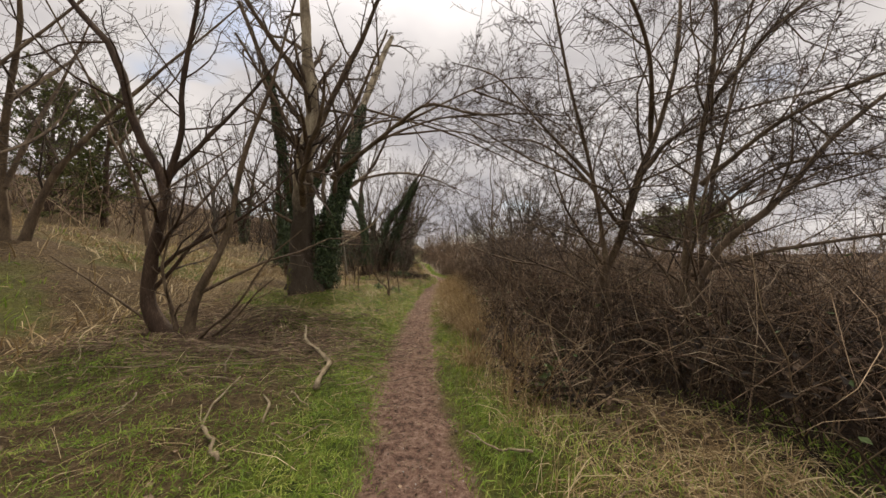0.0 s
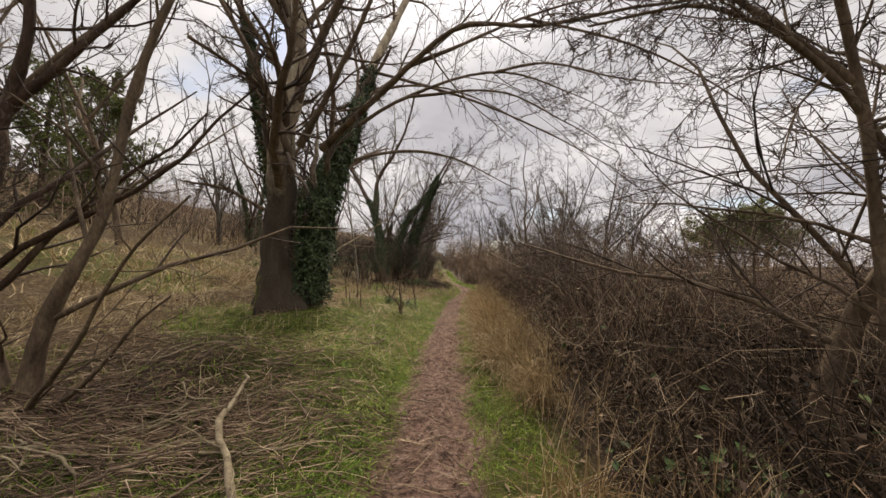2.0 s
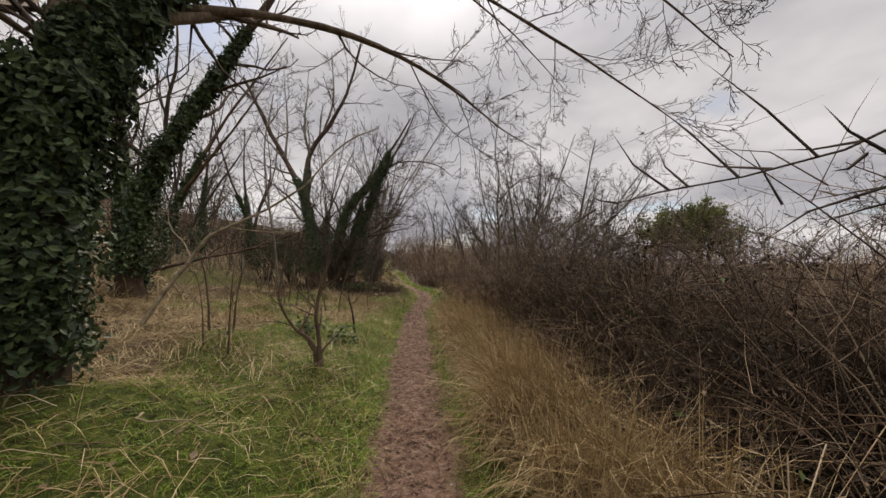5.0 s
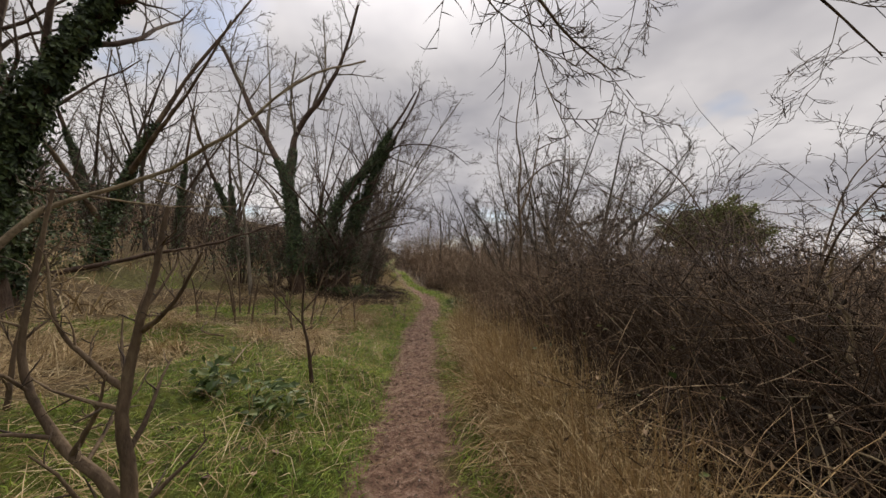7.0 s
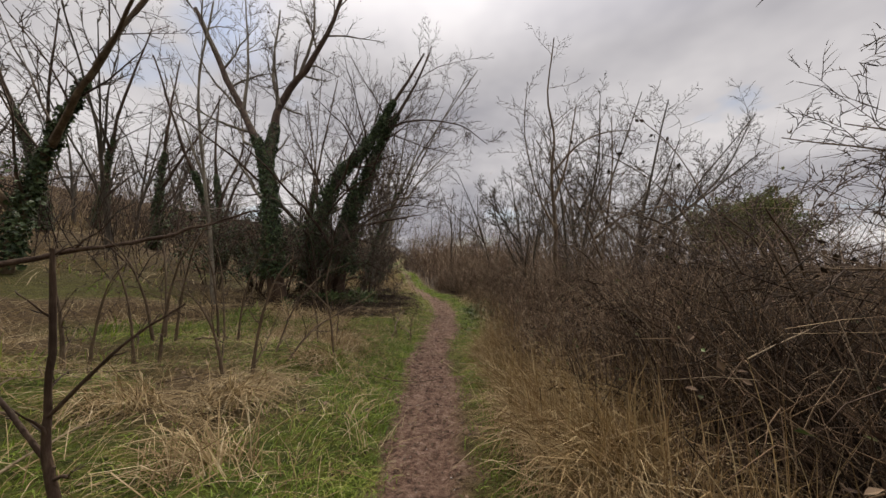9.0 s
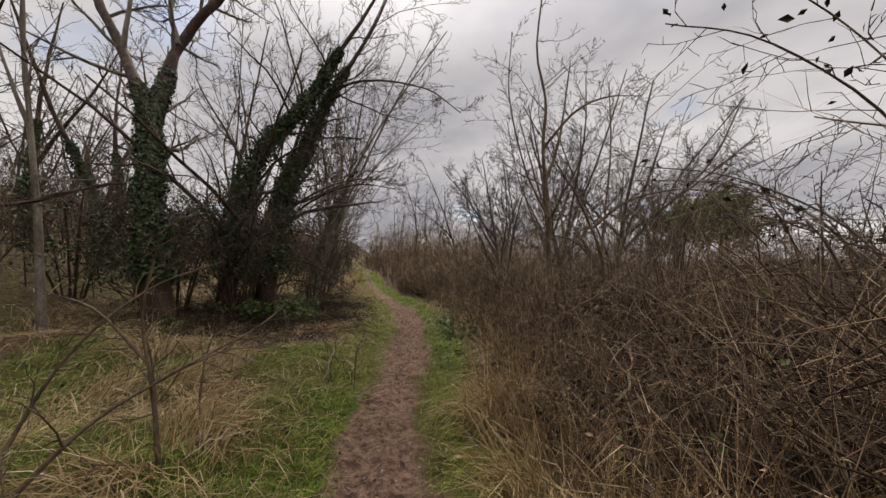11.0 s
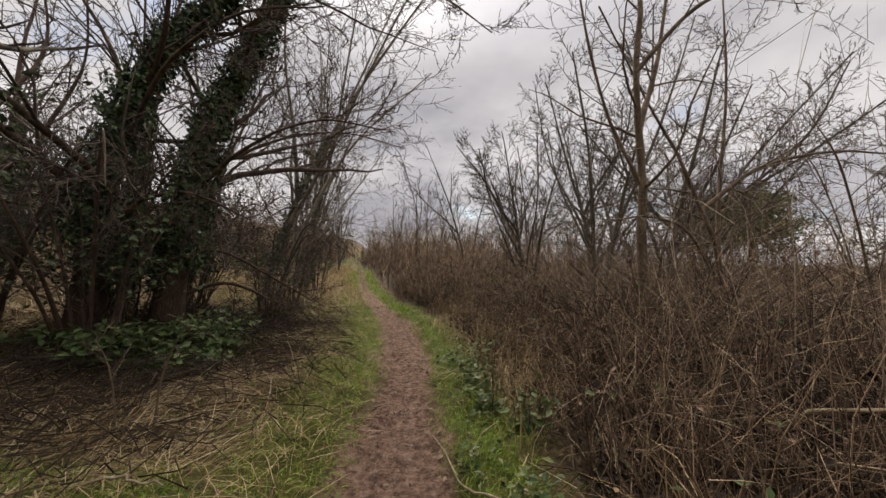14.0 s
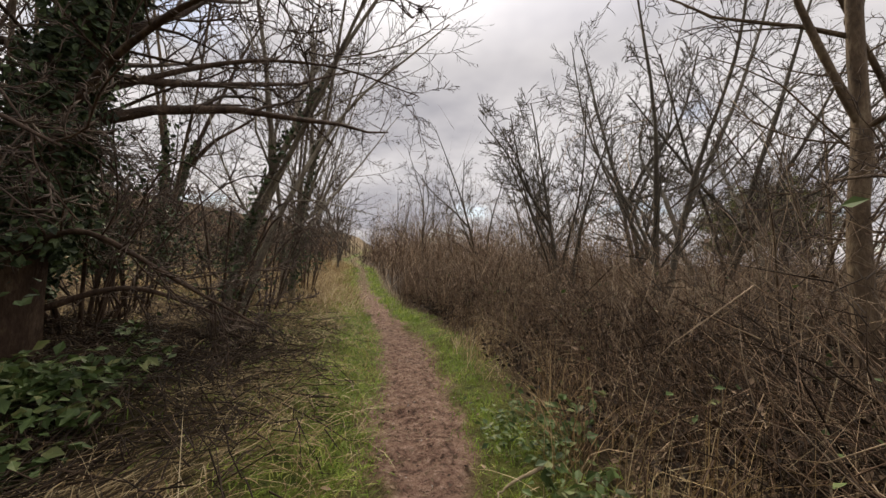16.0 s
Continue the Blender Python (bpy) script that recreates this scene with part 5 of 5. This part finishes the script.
v, f = tubes([(TP, TR)], 3)
tagged(mesh_object("bramble_tips", v, f, M_BRAMBLE_PALE), "pale bramble tips over the dark thicket", "brambles", kind="stuff")
thicket("scrub", "taller thin twiggy shoots rising above the brambles", 1100, 6, 40, 2.2, 11, 2.4, 308, 0.006, 5, M_BRAMBLE_PALE, 1.2, 0.7)
thicket("scrub", "dark leafless bushes beside the far path", 1000, 34, 72, -2.4, -14, 3.2, 312, 0.014, 3, M_BRAMBLE, 1.2, 0.5, plain=True)
thicket("scrub", "low brown scrub along the top of the hillside", 2600, -10, 70, -13, -36, 3.0, 306, 0.016, 4, M_BRAMBLE, 1.0, 0.4, plain=True)
thicket("scrub", "dark bushes between the trees on the hillside", 1500, 20, 60, -6.5, -22, 2.8, 316, 0.013, 4, M_BRAMBLE_SHADE_DARK, 0.9, 0.45, plain=True)
thicket("scrub", "far brown hedge beyond the brambles", 1700, 20, 95, 13, 60, 3.0, 307, 0.026, 3, M_BRAMBLE, 1.0, 0.4, plain=True)
g = rng(310)
k = 9000
i, a = g.integers(0, len(BP), k), g.integers(1, 6, k)
c = BP[i, a] + g.normal(0, 0.07, (k, 3))
v, f = leaf_cards(c, np.tile([0, 0, 1.0], (k, 1)), 0.022, g, 1.0)
tagged(mesh_object("withered_leaves", v, f, M_LITTER, smooth=False), "withered brown bramble leaves", "leaves", kind="stuff")
# Added leaves, near black, fill the low thicket in place of deep shade.
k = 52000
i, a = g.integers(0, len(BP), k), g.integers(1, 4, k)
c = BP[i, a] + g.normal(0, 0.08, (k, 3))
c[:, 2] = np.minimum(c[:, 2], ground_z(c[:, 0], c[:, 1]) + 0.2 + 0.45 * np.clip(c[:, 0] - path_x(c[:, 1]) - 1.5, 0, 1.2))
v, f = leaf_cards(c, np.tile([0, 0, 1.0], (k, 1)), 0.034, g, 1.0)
tagged(mesh_object("shade_fill_leaves", v, f, M_OLD_SHADED_LEAF, smooth=False), "near-black leaves added inside the brambles to imitate deep shade", "leaves", kind="stuff")
k = 2400
i, a = g.integers(0, len(BP), k), g.integers(1, 5, k)
c = BP[i, a] + g.normal(0, 0.08, (k, 3))
v, f = leaf_cards(c, np.tile([0, 0, 1.0], (k, 1)), 0.03, g, 0.6)
tagged(mesh_object("bramble_leaves", v, f, M_BRAMBLE_LEAF, smooth=False), "scattered green bramble leaves", "leaves", kind="stuff")
for n in range(130):
    y = g.uniform(3.6, 27)
    x = float(path_x(y)) + g.uniform(1.25, 2.8)
    P, R = canes(np.array([x]), np.array([y]), np.array([g.uniform(0.7, 1.5)]), g, 10, 0.006, 0.35, 1.1)
    v, f = tubes([(P - P[0, 0], R)], 5)
    ob = mesh_object("bramble_cane", v, f, M_DEADWOOD)
    ob.location = P[0, 0]
    tagged(ob, "pale dry arching cane in front of the brambles", "cane", "pale dry canes")

# ---- leafy plants ----


def leafy_plant(x, y, seed, leaves=70, size=0.045, h=0.22):
    g = rng(seed)
    z = float(ground_z(x, y))
    top = thing("leafy_plant", "low green leafy plant growing in leaf litter", "plant", (x, y, z), "leafy plants")
    P, R = canes(np.full(9, x) + g.normal(0, 0.08, 9), np.full(9, y) + g.normal(0, 0.08, 9), np.full(9, h), g, 5, 0.0025, 0.2)
    v, f = tubes([(P - [x, y, z], R)], 3)
    tagged(mesh_object("bare_stem", v, f, M_BRAMBLE_LEAF, top), kind="stuff")
    i, a = g.integers(0, 9, leaves), g.integers(1, 5, leaves)
    c = P[i, a] - [x, y, z] + g.normal(0, 0.06, (leaves, 3)) + [0, 0, 0.03]
    v, f = leaf_cards(c, np.tile([0, 0, 1.0], (leaves, 1)), size, g, 0.5)
    tagged(mesh_object("foliage", v, f, M_BRAMBLE_LEAF, top, smooth=False), kind="stuff")


g = rng(330)
for n, (x, y) in enumerate([(1.35, 4.9), (1.6, 4.6), (1.15, 3.6), (-2.9, 21.7), (-2.4, 22.0), (-3.3, 21.9), (-2.0, 21.5), (-1.5, 12.2), (-2.0, 12.4), (1.1, 21.6), (1.3, 22.3), (0.95, 21.0), (1.2, 20.3), (1.5, 11.9), (-2.7, 24.0), (-3.6, 20.6), (-3.0, 23.2), (1.1, 18.6), (-2.4, 21.2), (-2.8, 21.0), (-3.2, 21.3), (-2.2, 21.8), (-2.6, 21.5), (-3.5, 21.6), (-2.0, 22.3)]):
    leafy_plant(x, y + (0.7 if n >= 18 else 0), 331 + n, 90 if n < 18 else 170)
for n in range(14):
    leafy_plant(-2.75 + g.normal(0, 0.5), 22.3 + g.normal(0, 0.5), 370 + n, 170)
for n in range(10):
    y = g.uniform(18.5, 24)
    leafy_plant(float(path_x(y)) + g.uniform(0.6, 1.05), y, 390 + n, 70, 0.03, 0.13)

# ---- grass ----


def blades(C, D, length, width, bend, g):
    """Curved tapering blades from C in the directions D."""
    m = len(C)
    D = D / np.linalg.norm(D, axis=1, keepdims=True)
    S = np.cross(D, [0, 0, 1.0]) + g.normal(0, 0.3, (m, 3))
    S /= np.linalg.norm(S, axis=1, keepdims=True) + 1e-9
    pts, p, d = [C], C, D
    for _ in range(3):
        p = p + d * (length / 3)[:, None]
        d = d + np.array([0, 0, -1.0]) * bend[:, None]
        d = d / np.linalg.norm(d, axis=1, keepdims=True)
        pts.append(p)
    low = ground_z(pts[3][:, 0], pts[3][:, 1]) + 0.01
    for q in pts[1:]:
        q[:, 2] = np.maximum(q[:, 2], low)
    w = width[:, None] * 0.5
    v = np.stack([pts[0] - S * w, pts[0] + S * w, pts[1] - S * w * 0.9, pts[1] + S * w * 0.9, pts[2] - S * w * 0.65, pts[2] + S * w * 0.65, pts[3]], 1)
    b = np.arange(m)[:, None] * 7
    q = np.concatenate([b + np.array([0, 1, 3, 2]), b + np.array([2, 3, 5, 4])])
    return v.reshape(-1, 3), [q, b + np.array([4, 5, 6])]


def meadow(name, label, mat, clumps, per, region, keep, length, width, tilt, bend, seed, radius=0.07, follow=0.6, jitter=1.0):
    """Grass in clumps whose blades lean much the same way; keep gives the share of clumps left standing at a place."""
    g = rng(seed)
    y0, y1, d0, d1, crowd = region
    y = g.uniform(y0, y1, clumps)
    d = d0 + (d1 - d0) * g.uniform(0, 1, clumps) ** crowd
    x = path_x(y) + d
    ok = g.uniform(0, 1, clumps) < keep(x, y, d)
    x, y = x[ok], y[ok]
    m = len(x)
    lean_a = 1.2 * lumps(x, y, seed + 3, 8, 0.3, 1.0) + g.normal(0, 0.7, m)
    xx = np.repeat(x, per) + g.normal(0, radius, m * per)
    yy = np.repeat(y, per) + g.normal(0, radius, m * per)
    a = np.repeat(lean_a, per) * follow * 2 + g.normal(0, jitter, m * per)
    t = np.radians(np.clip(g.normal(tilt[0], tilt[1], m * per), 3, 89))
    D = np.stack([np.cos(a) * np.cos(t), np.sin(a) * np.cos(t), np.sin(t)], 1)
    size = np.repeat(g.uniform(0.6, 1.3, m), per)
    C = np.stack([xx, yy, ground_z(xx, yy) - 0.01], 1)
    v, f = blades(C, D, size * g.uniform(*length, m * per), g.uniform(*width, m * per), g.uniform(*bend, m * per), g)
    return tagged(mesh_object(name, v, f, mat), label, "grass", kind="stuff")


def keep_green(x, y, d):
    return np.where(np.abs(d) < 0.36, 0, 0.06 + green_mask(x, y)) * (1 - 0.85 * litter_shade_mask(x, y))


def keep_straw(x, y, d):
    return np.where(np.abs(d) < 0.5, 0, 1.0 - 0.85 * green_mask(x, y)) * (1 - 0.85 * litter_shade_mask(x, y))


meadow("green_grass", "short green grass along the path and in patches", M_GREEN, 18000, 7, (0, 30, -0.38, -4.5, 1.5), keep_green, (0.04, 0.125), (0.004, 0.008), (34, 22), (0.1, 0.5), 401)
meadow("green_grass", "short mossy yellow-green turf", M_GREEN, 6200, 7, (0.3, 6.5, -0.5, -5.2, 1.0), lambda x, y, d: np.clip(0.7 + 0.6 * lumps(x, y, 81, 10, 1, 4), 0.1, 1) * (1 - 0.8 * litter_shade_mask(x, y)), (0.04, 0.13), (0.004, 0.008), (40, 22), (0.1, 0.5), 412, 0.09)
meadow("green_grass", "short green grass on the path's other verge", M_GREEN, 5000, 8, (0, 30, 0.38, 1.35, 1.2), keep_green, (0.05, 0.13), (0.004, 0.008), (50, 20), (0.1, 0.45), 402)
meadow("dry_grass", "flattened straw-coloured dead grass in swept mats", M_STRAW, 1750, 22, (-1, 30, -0.6, -6.5, 1.3), lambda x, y, d: keep_straw(x, y, d) * np.clip((y - 6) / 1.6, 0.05, 1), (0.2, 0.55), (0.003, 0.006), (16, 10), (0.1, 0.4), 403, 0.17, 1.0, 0.45)
meadow("dry_grass", "long swept mats of pale dead grass on the bank", M_STRAW, 1050, 40, (-1, 30, -1.0, -7.5, 1.2), lambda x, y, d: keep_straw(x, y, d) * np.clip((y - 6.2) / 1.4, 0.1, 1) * np.clip(0.4 + 1.2 * lumps(x, y, 79, 10, 0.6, 2.0), 0, 1), (0.3, 0.75), (0.003, 0.006), (12, 8), (0.15, 0.45), 411, 0.2, 1.0, 0.3)
meadow("dry_grass", "loose bent dead grass stalks", M_STRAW, 3600, 5, (-1, 30, -0.45, -6, 1.4), lambda x, y, d: np.interp(y, [5, 7.5], [0.15, 0.75]) * (1 - 0.7 * litter_shade_mask(x, y)), (0.12, 0.4), (0.003, 0.006), (40, 20), (0.1, 0.6), 410, 0.1, 0.6)
meadow("dry_grass", "thin flattened dead stems lying over the green turf", M_STRAW, 2600, 4, (1, 24, -0.5, -5.5, 1.1), lambda x, y, d: np.where(y < 6.5, 0.45, 0.9) * (1 - 0.5 * litter_shade_mask(x, y)), (0.2, 0.55), (0.003, 0.006), (9, 7), (0.05, 0.3), 414, 0.14, 0.6)
meadow("dry_grass", "rough dead grass on the hillside", M_STRAW, 4200, 9, (0, 42, -5, -26, 1.3), lambda x, y, d: np.clip(0.45 + 1.3 * lumps(x, y, 80, 10, 0.3, 1.2), 0.06, 0.9), (0.3, 0.7), (0.012, 0.024), (35, 20), (0.15, 0.5), 404, 0.25, 0.9)
meadow("green_grass", "green grass patches on the hillside", M_GREEN, 2600, 9, (0, 60, -3.5, -22, 1.2), lambda x, y, d: green_mask(x, y) * 1.2, (0.1, 0.3), (0.012, 0.022), (50, 20), (0.1, 0.4), 405, 0.2)
meadow("tall_dry_grass", "tall reddish-tan dead grass at the bramble edge", M_RUST, 1150, 22, (0, 26, 0.85, 1.55, 1.0), lambda x, y, d: np.clip(0.1 + 1.5 * lumps(x, y, 77, 10, 0.8, 3.0), 0.03, 1) * np.clip((17 - y) / 4, 0.12, 1) * np.clip((y - 5) / 4, 0.2, 1), (0.35, 0.95), (0.003, 0.007), (62, 16), (0.15, 0.6), 406, 0.06, 0.5)
meadow("tall_dry_grass", "pale straw stalks at the bramble edge", M_STRAW, 1600, 18, (0, 26, 0.75, 1.6, 1.0), lambda x, y, d: np.clip(0.2 + 1.3 * lumps(x, y, 78, 10, 0.8, 3.0), 0.05, 1) * np.clip((18 - y) / 4, 0.25, 1) * np.clip((y - 4) / 4, 0.2, 1), (0.3, 0.8), (0.003, 0.007), (58, 20), (0.2, 0.7), 407, 0.08, 0.5)
meadow("green_grass", "green turf in a gap before the brambles", M_GREEN, 1500, 7, (0.4, 3.8, 0.5, 3.2, 1.0), lambda x, y, d: np.clip(0.45 + 0.7 * lumps(x, y, 82, 10, 1, 4), 0, 1), (0.04, 0.13), (0.004, 0.008), (40, 20), (0.1, 0.5), 416, 0.09)
meadow("dry_grass", "trampled dead grass in a gap before the brambles", M_STRAW, 420, 20, (0.4, 4.0, 0.9, 3.4, 1.0), lambda x, y, d: np.clip(0.5 + 0.8 * lumps(x, y, 83, 10, 1, 4), 0, 1), (0.15, 0.45), (0.003, 0.006), (22, 14), (0.1, 0.4), 417, 0.15, 0.8)
meadow("dry_grass", "dead tussocks beside the far path", M_STRAW, 1800, 12, (28, 50, -0.6, -6, 1.4), keep_straw, (0.3, 0.7), (0.012, 0.02), (45, 18), (0.15, 0.5), 408, 0.15)
meadow("green_grass", "green verge along the far path", M_GREEN, 1300, 10, (28, 50, 0.8, -1.3, 1.0), lambda x, y, d: np.where(np.abs(d) < 0.36, 0, 0.8), (0.1, 0.22), (0.012, 0.02), (55, 18), (0.1, 0.4), 409, 0.12)



def tussock(x, y, seed, blades_n=240, size=0.75, lean_to=-2.6, mat=M_STRAW, tilt=64):
    """One tuft of long dead grass whose blades spill over to one side."""
    g = rng(seed)
    a = lean_to + g.normal(0, 0.9, blades_n)
    t = np.radians(np.clip(g.normal(tilt, 16, blades_n), 15, 88))
    D = np.stack([np.cos(a) * np.cos(t), np.sin(a) * np.cos(t), np.sin(t)], 1)
    xx, yy = x + g.normal(0, 0.12, blades_n), y + g.normal(0, 0.12, blades_n)
    C = np.stack([xx, yy, ground_z(xx, yy) - 0.01], 1)
    v, f = blades(C, D, size * g.uniform(0.5, 1.15, blades_n), g.uniform(0.004, 0.009, blades_n), g.uniform(0.35, 0.95, blades_n), g)
    z = float(ground_z(x, y))
    ob = mesh_object("grass_tussock", v - np.array([x, y, z]), f, mat)
    ob.location = (x, y, z)
    tagged(ob, "drooping tussock of pale dead grass", "grass", "dead grass tussocks")


g = rng(415)
for n in range(84):
    y = g.uniform(7.5, 15.5) if n < 64 else g.uniform(3.0, 19.0)
    x = float(path_x(y)) + g.uniform(0.8, 1.4)
    tussock(x, y, 600 + n, 230, g.uniform(0.55, 1.05), -2.6 + g.normal(0, 0.5), M_STRAW if n % 4 else M_RUST)
for n, (x, y) in enumerate([(-1.9, 17.6), (-2.3, 18.1), (-2.8, 17.9), (-2.0, 18.6), (-2.9, 18.8), (-2.5, 19.3), (-3.3, 19.4), (-1.7, 16.4), (-2.6, 14.6), (-3.2, 13.6), (-2.0, 14.9), (-3.8, 14.4), (-1.5, 16.9), (-3.4, 12.7), (-4.3, 13.4), (-1.6, 13.9)]):
    tussock(x, y, 560 + n, 220, 0.6 + 0.02 * (n % 7), 0.6 * n, tilt=38)

# ---- litter on the ground ----
g = rng(420)
k = 16000
y = g.uniform(-1, 30, k)
x = path_x(y) + np.where(g.uniform(0, 1, k) < 0.6, -g.uniform(0.1, 6, k), g.uniform(0.1, 2.5, k))
ok = g.uniform(0, 1, k) < 0.15 + litter_shade_mask(x, y)
x, y = x[ok], y[ok]
v, f = leaf_cards(np.stack([x, y, ground_z(x, y) + 0.012], 1), np.tile([0, 0, 1.0], (len(x), 1)), 0.028, g, 0.3)
tagged(mesh_object("leaf_litter", v, f, M_LITTER, smooth=False), "brown dead leaves on the ground", "leaves", kind="stuff")
k = 1800
y = g.uniform(-1, 30, k)
x = path_x(y) + g.normal(0, 0.28, k)
a = g.uniform(0, 6.283, k)
P0 = np.stack([x, y, ground_z(x, y) + 0.004], 1)
D = np.stack([np.cos(a), np.sin(a), 0 * a], 1) * g.uniform(0.01, 0.035, (k, 1))
P = np.stack([P0, P0 + D + g.normal(0, 0.006, (k, 3)), P0 + 2 * D], 1)
P[..., 2] = ground_z(P[..., 0], P[..., 1]) + 0.004
v, f = tubes([(P, np.tile([[0.003, 0.003, 0.002]], (k, 1)))], 3)
tagged(mesh_object("twig_litter", v, f, M_LITTER), "bits of twig and straw trodden into the path", "twig", kind="stuff")
k = 5000
x, y = -3.2 + g.normal(0, 1.2, k), 5.6 + g.normal(0, 0.8, k)
a = g.normal(0.3, 0.8, k)
D = np.stack([np.cos(a), np.sin(a), 0 * a], 1) * g.uniform(0.05, 0.25, (k, 1))
P0 = np.stack([x, y, 0 * x], 1)
P = np.stack([P0, P0 + D + g.normal(0, 0.01, (k, 3)), P0 + 2 * D], 1)
P[..., 2] = ground_z(P[..., 0], P[..., 1]) + 0.012 + g.uniform(0, 0.03, (k, 1))
v, f = tubes([(P, np.tile([[0.0042, 0.0036, 0.002]], (k, 1)))], 3)
tagged(mesh_object("twig_litter", v, f, M_BRAMBLE), "dead twigs and stalks strewn over bare mud", "twig", kind="stuff")

k = 5000
x, y = -2.6 + g.normal(0, 1.0, k), 23.0 + g.normal(0, 1.6, k)
ok = x < path_x(y) - 0.7
x, y = x[ok], y[ok]
k = len(x)
a = g.uniform(0, 6.283, k)
D = np.stack([np.cos(a), np.sin(a), 0 * a], 1) * g.uniform(0.06, 0.3, (k, 1))
P0 = np.stack([x, y, 0 * x], 1)
P = np.stack([P0, P0 + D + g.normal(0, 0.02, (k, 3)), P0 + 2 * D], 1)
P[..., 2] = ground_z(P[..., 0], P[..., 1]) + 0.02 + g.uniform(0, 0.18, (k, 3))
v, f = tubes([(P, np.tile([[0.005, 0.004, 0.003]], (k, 1)))], 3)
# These twigs share the shade-dark bramble colour.
tagged(mesh_object("twig_litter", v, f, M_BRAMBLE_SHADE_DARK), "fallen twigs and dead stems under the ivy trees", "twig", kind="stuff")

k = 3800
y = g.uniform(-0.5, 30, k)
x = path_x(y) + g.normal(0, 0.24, k)
v, f = leaf_cards(np.stack([x, y, ground_z(x, y) + 0.006], 1), np.tile([0, 0, 1.0], (k, 1)), 0.015, g, 0.45)
tagged(mesh_object("trodden_leaves", v, f, M_LITTER, smooth=False), "small trodden leaf scraps on the bare path", "leaves", kind="stuff")
k = 420
y = g.uniform(0, 26, k)
x = path_x(y) + g.normal(0, 0.2, k)
v, f = leaf_cards(np.stack([x, y, ground_z(x, y) + 0.008], 1), np.tile([0, 0, 1.0], (k, 1)), 0.009, g, 0.4)
tagged(mesh_object("pebbles", v, f, M_STONE, smooth=False), "small pale stones on the bare path", "stones", kind="stuff")


def ivy_bush(x, y, h, w, leaves, seed):
    """A rounded, gappy evergreen mass on a few stems."""
    g = rng(seed)
    z = float(ground_z(x, y))
    top = thing("ivy_bush", "dark evergreen ivy bush beneath leaning trees", "bush", (x, y, z), "ivy bushes")
    P, R = canes(np.full(14, x) + g.normal(0, 0.15, 14), np.full(14, y) + g.normal(0, 0.15, 14), np.full(14, h), g, 6, 0.014, 0.3, 0.6)
    P = P - [x, y, z]
    T, TR = spawn(P, R, g, 8, 0.2, 0.98, 55, 0.4, 0.5, 5, 0.2, 0.0, 0.004)
    v, f = tubes([(P, R), (T, TR)], 3)
    tagged(mesh_object("bare_stem", v, f, M_BARK_DARK, top), kind="stuff")
    i, a = g.integers(0, len(T), leaves), g.integers(0, 5, leaves)
    c = T[i, a] + g.normal(0, 0.07 * w, (leaves, 3))
    c = c[c[:, 2] > 0.75 + 0.25 * np.sin(3 * c[:, 0])]
    v, f = leaf_cards(c, np.tile([0, 0, 1.0], (len(c), 1)), 0.036, g, 0.9)
    tagged(mesh_object("foliage", v, f, M_IVY, top, smooth=False), kind="stuff")


for n, (x, y, h) in enumerate([(-3.5, 22.9, 2.2), (-4.1, 23.6, 2.4), (-4.6, 21.9, 2.2), (-5.6, 23.0, 2.2), (-3.6, 25.2, 2.0), (-6.6, 15.3, 1.8), (-3.4, 28.5, 1.6)]):
    ivy_bush(x, y, h, 1.0, 3200, 440 + n)
